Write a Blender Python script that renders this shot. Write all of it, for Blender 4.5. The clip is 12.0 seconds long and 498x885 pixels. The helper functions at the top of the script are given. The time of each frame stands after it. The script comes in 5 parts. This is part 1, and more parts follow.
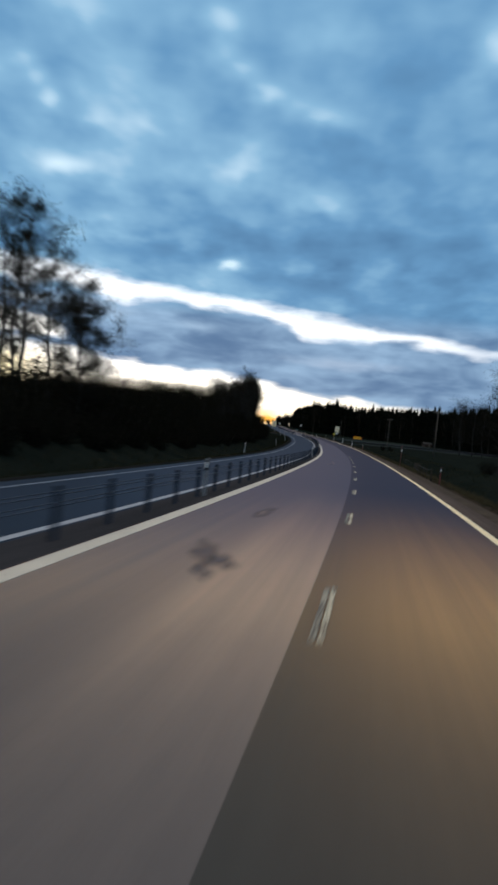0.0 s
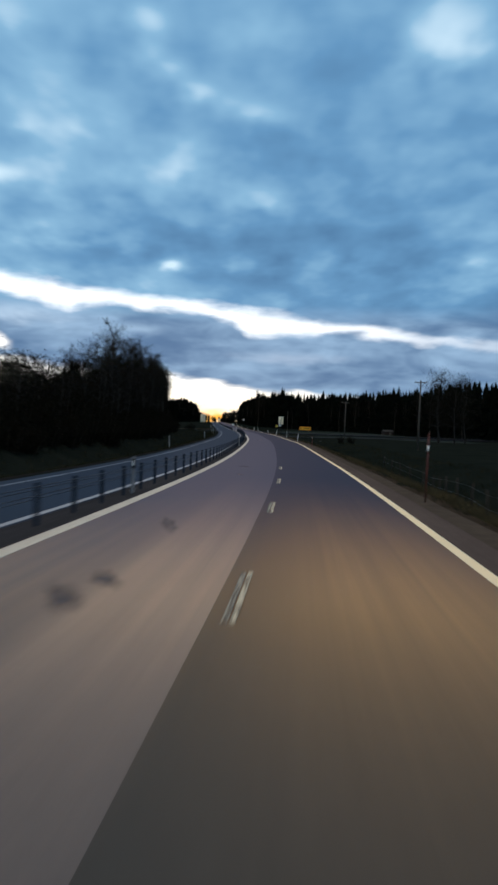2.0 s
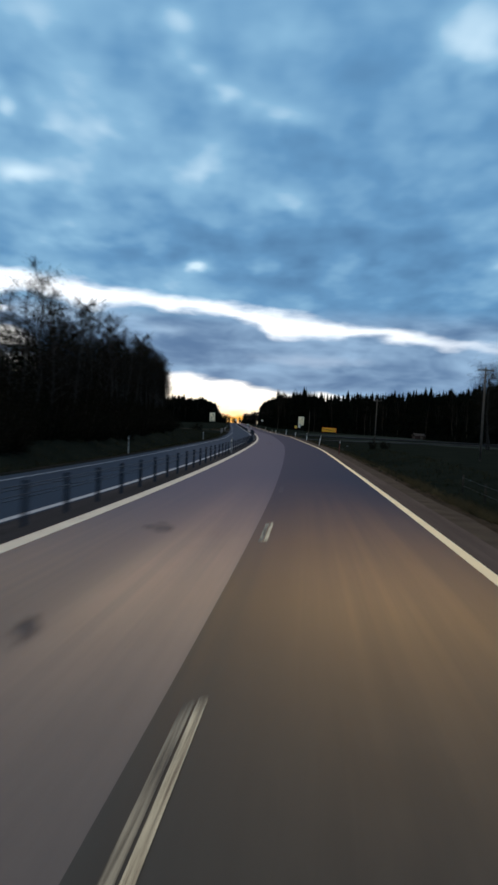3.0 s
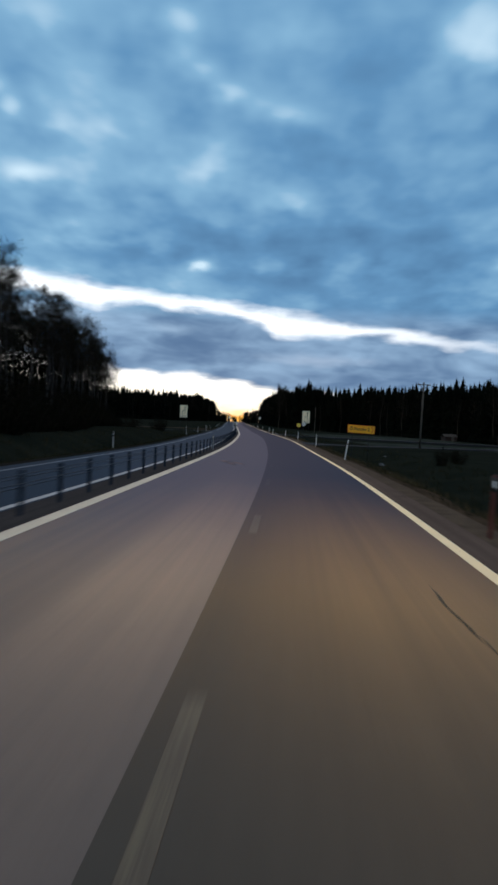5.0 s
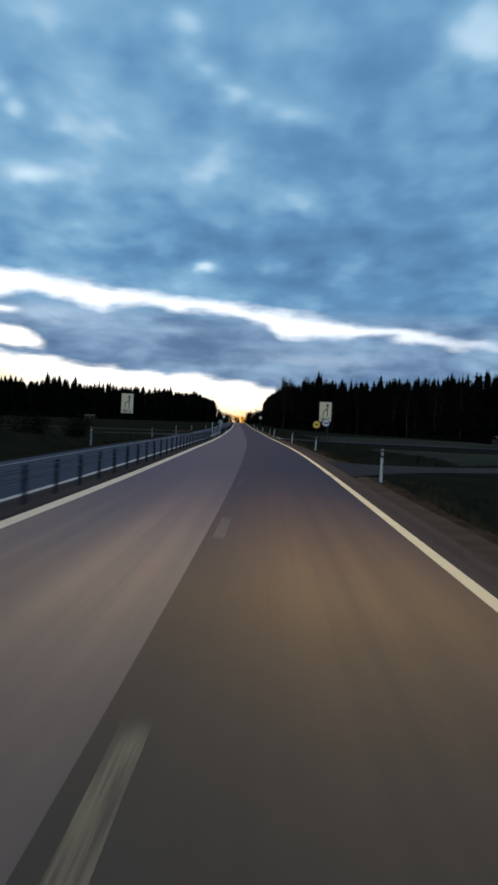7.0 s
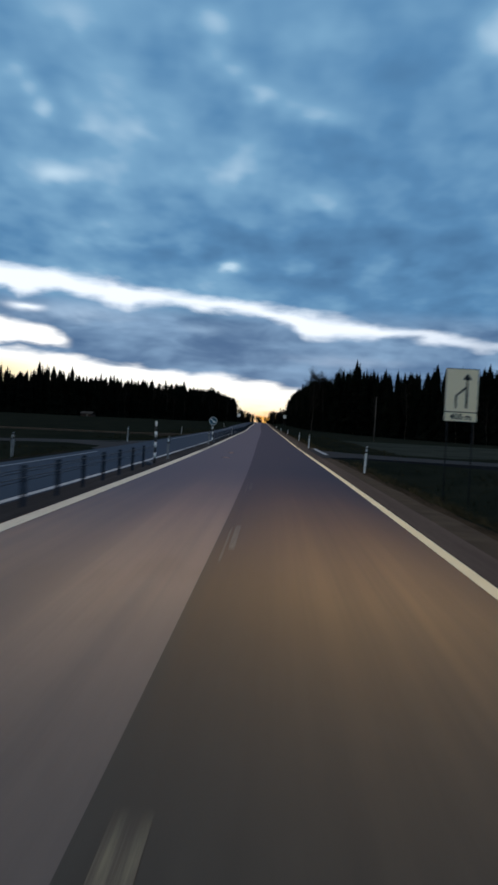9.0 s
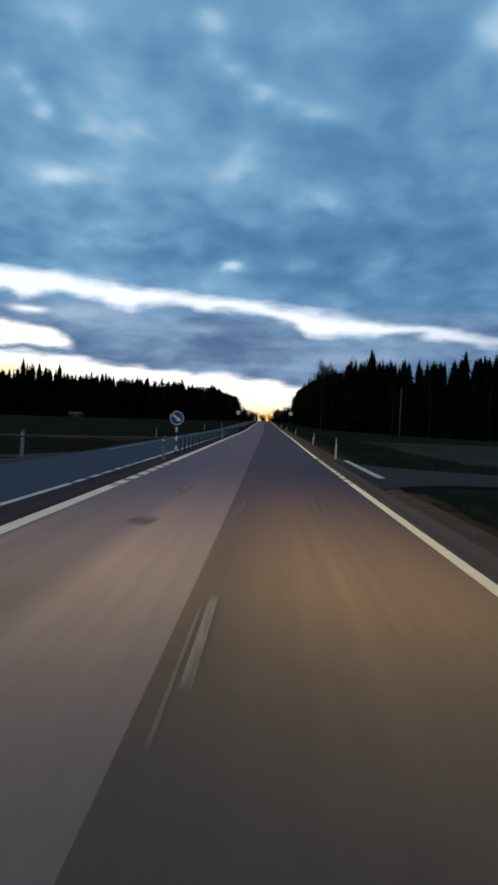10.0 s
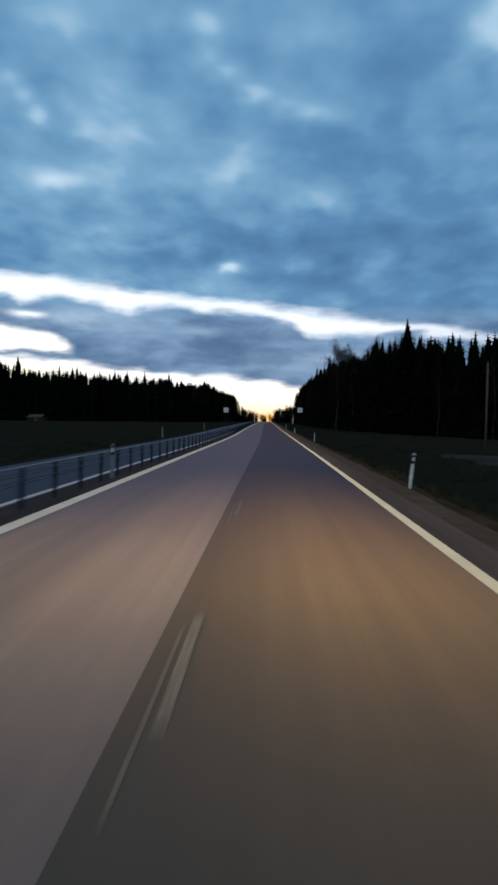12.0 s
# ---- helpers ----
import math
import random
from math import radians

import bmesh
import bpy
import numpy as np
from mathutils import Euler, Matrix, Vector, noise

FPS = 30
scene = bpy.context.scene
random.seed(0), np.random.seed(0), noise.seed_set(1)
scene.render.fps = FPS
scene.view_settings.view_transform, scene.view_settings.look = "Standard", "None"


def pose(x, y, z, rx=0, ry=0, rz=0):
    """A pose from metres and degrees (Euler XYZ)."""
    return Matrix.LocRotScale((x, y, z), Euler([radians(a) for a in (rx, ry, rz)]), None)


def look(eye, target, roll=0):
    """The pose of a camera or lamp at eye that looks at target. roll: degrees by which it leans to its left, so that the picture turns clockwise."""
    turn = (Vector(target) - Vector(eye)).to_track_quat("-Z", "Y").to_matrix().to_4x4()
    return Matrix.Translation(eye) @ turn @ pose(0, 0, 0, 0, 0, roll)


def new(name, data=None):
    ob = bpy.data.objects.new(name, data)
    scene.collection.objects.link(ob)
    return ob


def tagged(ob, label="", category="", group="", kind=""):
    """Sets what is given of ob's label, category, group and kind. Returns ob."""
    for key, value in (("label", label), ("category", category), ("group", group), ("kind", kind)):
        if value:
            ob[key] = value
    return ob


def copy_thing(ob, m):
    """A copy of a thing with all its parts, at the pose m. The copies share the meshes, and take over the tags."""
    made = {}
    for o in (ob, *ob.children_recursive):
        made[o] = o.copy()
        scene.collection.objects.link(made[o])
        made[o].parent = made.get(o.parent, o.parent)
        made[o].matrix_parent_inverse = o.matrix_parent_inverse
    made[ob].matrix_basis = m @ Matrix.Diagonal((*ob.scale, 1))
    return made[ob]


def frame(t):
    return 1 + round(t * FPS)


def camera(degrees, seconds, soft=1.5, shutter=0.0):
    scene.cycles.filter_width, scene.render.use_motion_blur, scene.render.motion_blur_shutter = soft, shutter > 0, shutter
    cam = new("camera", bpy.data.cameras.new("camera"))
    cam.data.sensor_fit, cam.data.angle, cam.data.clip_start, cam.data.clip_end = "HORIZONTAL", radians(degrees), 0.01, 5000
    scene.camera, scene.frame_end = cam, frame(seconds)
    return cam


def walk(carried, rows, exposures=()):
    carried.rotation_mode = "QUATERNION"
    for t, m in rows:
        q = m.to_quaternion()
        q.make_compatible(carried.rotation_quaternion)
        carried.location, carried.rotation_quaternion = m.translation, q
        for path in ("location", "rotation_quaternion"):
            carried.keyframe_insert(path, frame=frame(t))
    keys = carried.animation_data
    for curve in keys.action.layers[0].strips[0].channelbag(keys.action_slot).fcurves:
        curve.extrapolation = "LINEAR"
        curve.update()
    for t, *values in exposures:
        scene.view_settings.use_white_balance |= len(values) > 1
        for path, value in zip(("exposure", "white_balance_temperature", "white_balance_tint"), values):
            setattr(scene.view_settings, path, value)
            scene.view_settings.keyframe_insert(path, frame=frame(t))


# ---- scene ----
DEG = 30.1
cam = camera(DEG, 12.0, soft=2.9, shutter=0.5)
# seconds, eye, a point ahead, lean to the left in degrees
PATH = [
    (0.0, (-19.19, 0.00, 1.765), (-19.70, 99.99, 0.77), 5.34),
    (0.5, (-17.18, 14.87, 1.761), (-14.41, 114.83, 1.49), 5.77),
    (1.0, (-15.31, 29.75, 1.753), (-11.20, 129.66, 1.59), 2.30),
    (1.5, (-13.58, 44.63, 1.745), (-8.93, 144.52, 1.59), 2.30),
    (2.0, (-11.92, 59.51, 1.744), (-7.29, 159.40, 0.85), 1.72),
    (2.5, (-10.35, 74.41, 1.756), (-7.13, 174.36, 0.97), 2.48),
    (3.0, (-8.91, 89.33, 1.791), (-6.69, 189.30, 1.00), 2.58),
    (5.0, (-4.50, 149.23, 2.254), (-2.64, 249.20, 1.38), 2.72),
    (5.5, (-3.54, 164.31, 2.432), (-1.82, 264.29, 1.59), 2.91),
    (6.0, (-2.66, 179.44, 2.598), (-1.06, 279.43, 1.76), 3.01),
    (6.5, (-1.87, 194.63, 2.734), (-0.33, 294.61, 1.86), 2.95),
    (7.0, (-1.18, 209.87, 2.867), (0.10, 309.86, 2.07), 2.46),
    (9.0, (0.18, 271.20, 3.697), (-1.06, 371.19, 2.80), 3.07),
    (9.5, (0.41, 286.54, 3.867), (-1.43, 386.52, 2.95), 2.36),
    (10.0, (0.50, 301.87, 4.028), (-1.23, 401.85, 2.99), 2.19),
    (10.5, (0.60, 317.18, 4.191), (-1.27, 417.16, 3.26), 1.15),
    (11.0, (0.61, 332.44, 4.365), (-1.35, 432.42, 3.32), 1.28),
    (11.5, (0.67, 347.67, 4.550), (-1.33, 447.64, 3.58), 0.55),
    (12.0, (0.76, 362.85, 4.752), (-1.11, 462.83, 3.81), 1.10),]
EXPOSURE = ((0.0, 0.15, 6500, 10), (3.0, 0.12, 6450, 10), (5.0, 0.05, 6400, 10), (7.0, 0.0, 6350, 10), (9.0, -0.22, 6150, 10), (12.0, -0.15, 6200, 10))
walk(cam, [(t, look(eye, ahead, roll)) for t, eye, ahead, roll in PATH], EXPOSURE)


# ---- world and light ----
def build_world():
    world = bpy.data.worlds.new("dusk_sky")
    scene.world = world
    world.use_nodes = True
    nt = world.node_tree
    nt.nodes.clear()
    N, L = nt.nodes, nt.links

    def put(sock, v):
        if isinstance(v, bpy.types.NodeSocket):
            L.new(v, sock)
        else:
            sock.default_value = v

    def m(op, a, b=0.0, c=0.0, clamp=False):
        n = N.new("ShaderNodeMath")
        n.operation, n.use_clamp = op, clamp
        put(n.inputs[0], a), put(n.inputs[1], b), put(n.inputs[2], c)
        return n.outputs[0]

    def smooth(v, lo, hi, a=0.0, b=1.0):
        n = N.new("ShaderNodeMapRange")
        n.interpolation_type = "SMOOTHSTEP"
        for k, x in enumerate((v, lo, hi, a, b)):
            put(n.inputs[k], x)
        return n.outputs[0]

    def mix(f, a, b, kind="MIX"):
        n = N.new("ShaderNodeMix")
        n.data_type, n.blend_type = "RGBA", kind
        put(n.inputs["Factor"], f)
        put(n.inputs["A"], a), put(n.inputs["B"], b)
        return n.outputs["Result"]

    def noise_at(vec, scale, detail, rough=0.55, distort=0.0):
        n = N.new("ShaderNodeTexNoise")
        L.new(vec, n.inputs["Vector"])
        n.inputs["Scale"].default_value, n.inputs["Detail"].default_value = scale, detail
        n.inputs["Roughness"].default_value, n.inputs["Distortion"].default_value = rough, distort
        return n.outputs[0]

    def combine(a, b, c):
        n = N.new("ShaderNodeCombineXYZ")
        put(n.inputs[0], a), put(n.inputs[1], b), put(n.inputs[2], c)
        return n.outputs[0]

    def profile(points):
        # elevation as a function of azimuth, -45 to 45 degrees
        n = N.new("ShaderNodeValToRGB")
        r = n.color_ramp
        r.interpolation = "EASE"
        while len(r.elements) < len(points):
            r.elements.new(0.5)
        for e, (az, el) in zip(r.elements, points):
            e.position = (az + 45) / 90
            e.color = (el / 20,) * 3 + (1,)
        L.new(m("MULTIPLY_ADD", azimuth, 1 / 90, 0.5, clamp=True), n.inputs[0])
        return m("MULTIPLY", n.outputs[0], 20.0)

    co = N.new("ShaderNodeTexCoord").outputs["Generated"]
    sep = N.new("ShaderNodeSeparateXYZ")
    L.new(co, sep.inputs[0])
    x, y, z = sep.outputs
    zc = m("MAXIMUM", z, 0.0)
    azimuth = m("MULTIPLY", m("ARCTAN2", x, y), 57.2958)
    elev = m("MULTIPLY", m("ARCSINE", z), 57.2958)
    # cloud deck seen in perspective
    den = m("ADD", zc, 0.15)
    deck = combine(m("DIVIDE", x, den), m("MULTIPLY", m("DIVIDE", y, den), 0.62), 3.7)
    n1 = noise_at(deck, 1.6, 3.0, 0.45, 0.0)
    n2 = noise_at(deck, 3.9, 3.0, 0.45, 0.0)
    ang = combine(m("MULTIPLY", azimuth, 0.09), m("MULTIPLY", elev, 0.3), 1.3)
    n3 = noise_at(ang, 1.6, 5.0, 0.55, 0.3)
    body = m("ADD", m("MULTIPLY_ADD", n1, 0.24, 0.19), m("ADD", m("MULTIPLY", n2, 0.34), m("MULTIPLY", n3, smooth(elev, 12.0, 8.0, 0.06, 0.12))))
    n4 = noise_at(deck, 9.0, 2.0, 0.45, 0.0)
    body = m("ADD", body, m("MULTIPLY", m("SUBTRACT", n4, 0.5), 0.2))
    wob = m("MULTIPLY", m("SUBTRACT", n2, 0.5), 1.0)
    lift = smooth(elev, 9.0, 19.0, -0.01, 0.06)
    body = m("ADD", m("ADD", body, lift), smooth(azimuth, 6.0, -14.0, 0.005, 0.05))

    def patch(az, el, saz, sel, gain):
        a = m("DIVIDE", m("SUBTRACT", m("MULTIPLY_ADD", wob, 3.5 * saz, azimuth), az), saz)
        b = m("DIVIDE", m("SUBTRACT", m("MULTIPLY_ADD", n4, 2.0 * sel, elev), el + sel), sel)
        d = m("ADD", m("MULTIPLY", a, a), m("MULTIPLY", b, b))
        return m("MULTIPLY", m("EXPONENT", m("MULTIPLY", d, -1.0)), gain)

    # thinner and thicker places in the deck: azimuth, elevation, half-widths, gain
    for wisp in ((-2.5, 10.2, 0.7, 0.35, 0.27), (14.8, 23.2, 2.2, 1.8, 0.165), (-4.1, 22.0, 1.0, 0.9, 0.09), (-2.6, 21.0, 1.2, 0.7, 0.13), (-0.9, 20.0, 1.3, 0.6, 0.15), (1.6, 19.3, 1.7, 0.6, 0.11),
                 (4.0, 18.8, 1.6, 0.6, 0.06), (-11.5, 17.8, 1.6, 0.8, 0.08), (-11.5, 14.7, 1.9, 0.5, 0.11), (-1.4, 17.0, 1.4, 1.1, 0.07), (-2.5, 15.7, 1.7, 0.9, 0.05), (3.5, 14.1, 1.2, 0.6, 0.09),
                 (-3.7, 14.2, 0.9, 0.6, 0.06), (-1.8, 12.9, 1.2, 0.5, 0.07), (-9.9, 12.3, 1.3, 0.6, 0.05), (8.5, 11.1, 1.4, 0.5, 0.06), (-12.5, 23.3, 1.8, 0.9, 0.10), (-14.4, 18.2, 0.7, 0.6, 0.15), (-15.2, 19.2, 0.7, 0.5, 0.11), (-16.0, 20.1, 0.8, 0.5, 0.08), (-4.4, 23.7, 1.5, 0.8, 0.16),
                 (16.5, 10.6, 1.2, 0.5, 0.12), (2.3, 9.6, 3.6, 0.6, -0.07), (-8.1, 10.7, 3.0, 0.7, -0.07), (6.2, 21.6, 2.6, 1.2, -0.05), (-6.7, 16.9, 1.8, 1.0, -0.04), (-6.8, 20.5, 1.8, 0.9, -0.04),
                 (11.6, 20.6, 2.4, 1.0, -0.05), (6.6, 12.6, 2.6, 0.6, -0.05)):
        body = m("ADD", body, patch(*wisp))
    ramp = N.new("ShaderNodeValToRGB")
    r = ramp.color_ramp
    for _ in range(3):
        r.elements.new(0.5)
    for e, (p, c) in zip(r.elements, ((0.30, (0.050, 0.128, 0.25)), (0.43, (0.082, 0.202, 0.37)), (0.53, (0.122, 0.288, 0.495)),
                                      (0.64, (0.23, 0.44, 0.64)), (0.80, (0.62, 0.81, 0.94)))):
        e.position, e.color = p, (*c, 1)
    L.new(body, ramp.inputs[0])
    cloud = ramp.outputs[0]
    # greyer, streaky shelf below the bright band
    streak = noise_at(combine(m("MULTIPLY", azimuth, 0.13), m("MULTIPLY", elev, 0.36), 7.1), 1.9, 3.0, 0.5, 0.25)
    shelf = mix(smooth(streak, 0.27, 0.80), (0.092, 0.180, 0.325, 1), (0.31, 0.475, 0.67, 1))
    for place, tone in (((-12.5, 7.2, 4.2, 0.8, 0.8), (0.52, 0.68, 0.85, 1)), ((5.5, 4.7, 2.6, 0.3, 0.5), (0.46, 0.58, 0.74, 1)), ((-3.5, 6.3, 1.0, 0.25, 0.4), (0.42, 0.58, 0.76, 1))):
        shelf = mix(patch(*place), shelf, tone)
    cloud = mix(smooth(elev, 8.2, 6.6), cloud, shelf)
    # ragged edges
    rag = m("MULTIPLY", m("SUBTRACT", noise_at(ang, 4.0, 3.5, 0.5, 0.2), 0.5), 1.15)
    el2 = m("ADD", elev, rag)
    top = profile(((-45, 11.5), (-16, 9.45), (-11, 8.95), (-5.3, 8.4), (-2.3, 8.2), (1.4, 7.75), (5.9, 7.2), (10.3, 6.65), (13.8, 6.1), (16, 5.8), (30, 5.0), (45, 4.9)))
    low = profile(((-45, 10.5), (-16, 8.0), (-15, 7.55), (-13.4, 7.95), (-10.8, 7.9), (-9.3, 7.5), (-8.5, 7.3), (-7.6, 7.5), (-6.0, 7.8), (-4, 7.55), (-0.9, 7.3), (1.2, 6.85),
                   (2.4, 6.15), (5.9, 6.25), (8.1, 6.4), (10.3, 6.15), (13.8, 5.85), (16, 5.7), (30, 5.2)))
    band = m("MULTIPLY", smooth(el2, m("SUBTRACT", low, 0.35), m("ADD", low, 0.35)), smooth(el2, m("ADD", top, 0.35), m("SUBTRACT", top, 0.45)))
    band = m("MAXIMUM", band, patch(-15.2, 6.9, 0.9, 0.2, 1.1))
    gap = profile(((-45, 5.0), (-16, 4.4), (-12.4, 4.3), (-9.1, 3.9), (-4.4, 3.6), (-0.8, 3.35), (1.6, 3.0), (5, 2.5), (12, 2.2), (45, 1.5)))
    wedge = smooth(el2, m("ADD", gap, 0.3), m("SUBTRACT", gap, 0.3))
    wedge = m("MULTIPLY", wedge, smooth(azimuth, 16.0, 3.0, 0.25, 1.0))
    lens_top = profile(((-45, 6.8), (-16.3, 6.1), (-13.6, 5.8), (-12.4, 5.3), (-11.6, 4.8), (45, 4.8)))
    lens = m("MULTIPLY", smooth(el2, m("ADD", lens_top, 0.4), m("SUBTRACT", lens_top, 0.35)), smooth(el2, 4.55, 5.0))
    wedge = m("MAXIMUM", wedge, m("MULTIPLY", lens, smooth(azimuth, -11.6, -12.6)))
    cloud = mix(band, cloud, (1.15, 1.2, 1.25, 1))
    warm = mix(smooth(elev, 3.6, 1.2), (1.5, 1.45, 1.36, 1), (1.45, 1.26, 0.92, 1))
    warm = mix(patch(0.1, 0.95, 1.5, 0.42, 1.15), warm, (1.25, 0.6, 0.1, 1))
    warm = mix(m("MULTIPLY", smooth(azimuth, -10.0, -17.0), smooth(elev, 4.4, 3.0)), warm, (1.25, 1.04, 0.6, 1))
    cloud = mix(wedge, cloud, warm)
    # clear twilight air behind the deck
    sky = N.new("ShaderNodeTexSky")
    sky.sky_type, sky.sun_disc = "NISHITA", False
    sky.sun_elevation, sky.sun_rotation = radians(2.0), 0.0
    air = mix(1.0, sky.outputs[0], (0.0006, 0.0006, 0.0006, 1), "MULTIPLY")
    cloud = mix(1.0, cloud, air, "ADD")
    # overhead, out of view, the sky is set brighter and warmer in place of headlights
    cloud = mix(smooth(elev, 27.0, 60.0), cloud, ZENITH)
    back = N.new("ShaderNodeBackground")
    L.new(cloud, back.inputs[0])
    back.inputs[1].default_value = 1.0
    out = N.new("ShaderNodeOutputWorld")
    L.new(back.outputs[0], out.inputs[0])


ZENITH = (0.88, 0.80, 0.74, 1)
build_world()

sun_data = bpy.data.lights.new("sun", "SUN")
sun_data.energy, sun_data.angle, sun_data.color = 0.08, radians(15), (1.0, 0.62, 0.34)
sun = new("sun", sun_data)
sun.matrix_world = look((0, 900, 60), (0, 800, 56.5))


# ---- materials ----
def material(name, base, rough=0.8, metal=0.0, spec=0.5):
    """A node material; returns the material, its node tree and its shader."""
    mat = bpy.data.materials.new(name)
    mat.use_nodes = True
    nt = mat.node_tree
    bsdf = nt.nodes["Principled BSDF"]
    bsdf.inputs["Base Color"].default_value = (*base, 1)
    bsdf.inputs["Roughness"].default_value = rough
    bsdf.inputs["Metallic"].default_value = metal
    bsdf.inputs["Specular IOR Level"].default_value = spec
    return mat, nt, bsdf


def noise_node(nt, scale, detail=4.0, rough=0.55, stretch=(1, 1, 1), coord="Object"):
    co = nt.nodes.new("ShaderNodeTexCoord")
    mp = nt.nodes.new("ShaderNodeMapping")
    mp.inputs["Scale"].default_value = stretch
    nt.links.new(co.outputs[coord], mp.inputs[0])
    n = nt.nodes.new("ShaderNodeTexNoise")
    nt.links.new(mp.outputs[0], n.inputs["Vector"])
    n.inputs["Scale"].default_value, n.inputs["Detail"].default_value, n.inputs["Roughness"].default_value = scale, detail, rough
    return n.outputs[0]


def span(nt, v, lo, hi, a=0.0, b=1.0):
    n = nt.nodes.new("ShaderNodeMapRange")
    nt.links.new(v, n.inputs[0])
    for k, x in enumerate((lo, hi, a, b)):
        n.inputs[k + 1].default_value = x
    return n.outputs[0]


def blend(nt, f, a, b, kind="MIX"):
    n = nt.nodes.new("ShaderNodeMix")
    n.data_type, n.blend_type = "RGBA", kind
    for sock, v in ((n.inputs["Factor"], f), (n.inputs["A"], a), (n.inputs["B"], b)):
        if isinstance(v, bpy.types.NodeSocket):
            nt.links.new(v, sock)
        else:
            sock.default_value = v if not isinstance(v, tuple) else (*v, 1)[:4]
    return n.outputs["Result"]


def bumped(nt, bsdf, height, strength=0.3, distance=0.01):
    b = nt.nodes.new("ShaderNodeBump")
    b.inputs["Strength"].default_value, b.inputs["Distance"].default_value = strength, distance
    nt.links.new(height, b.inputs["Height"])
    nt.links.new(b.outputs[0], bsdf.inputs["Normal"])


def across(nt, offset, half, top):
    """A mask that fades out to both sides of a line along the road."""
    co = nt.nodes.new("ShaderNodeTexCoord")
    sp = nt.nodes.new("ShaderNodeSeparateXYZ")
    nt.links.new(co.outputs["UV"], sp.inputs[0])
    d = nt.nodes.new("ShaderNodeMath")
    d.operation = "SUBTRACT"
    nt.links.new(sp.outputs[0], d.inputs[0])
    d.inputs[1].default_value = offset
    e = nt.nodes.new("ShaderNodeMath")
    e.operation = "ABSOLUTE"
    nt.links.new(d.outputs[0], e.inputs[0])
    n = nt.nodes.new("ShaderNodeMapRange")
    n.interpolation_type = "SMOOTHSTEP"
    nt.links.new(e.outputs[0], n.inputs[0])
    for k, v in enumerate((half, half * 0.2, 0.0, top)):
        n.inputs[k + 1].default_value = v
    return n.outputs[0]


def beam_lit(nt, shader, colour, layers=4):
    """Adds sheen layers that paint a warm headlight glow over a shader."""
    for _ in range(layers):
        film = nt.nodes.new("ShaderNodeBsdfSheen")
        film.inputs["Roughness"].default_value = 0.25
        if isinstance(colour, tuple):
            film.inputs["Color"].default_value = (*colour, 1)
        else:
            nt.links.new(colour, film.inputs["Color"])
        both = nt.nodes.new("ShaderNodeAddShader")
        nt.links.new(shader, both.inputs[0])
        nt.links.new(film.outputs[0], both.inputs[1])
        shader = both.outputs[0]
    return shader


def low_angle_gloss(nt, shader, colour):
    """Tinted gloss taking over at low angles; paints the road dark beyond headlight reach."""
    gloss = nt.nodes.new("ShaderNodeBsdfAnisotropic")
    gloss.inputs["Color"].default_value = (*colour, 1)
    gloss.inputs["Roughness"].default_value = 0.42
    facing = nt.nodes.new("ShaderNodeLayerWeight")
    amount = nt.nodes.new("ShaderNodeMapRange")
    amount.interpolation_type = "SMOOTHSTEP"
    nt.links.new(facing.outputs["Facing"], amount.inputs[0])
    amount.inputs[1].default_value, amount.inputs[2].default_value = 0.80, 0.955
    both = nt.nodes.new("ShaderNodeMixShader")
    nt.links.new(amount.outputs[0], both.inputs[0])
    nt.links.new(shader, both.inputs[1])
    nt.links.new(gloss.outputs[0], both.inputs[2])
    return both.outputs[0]


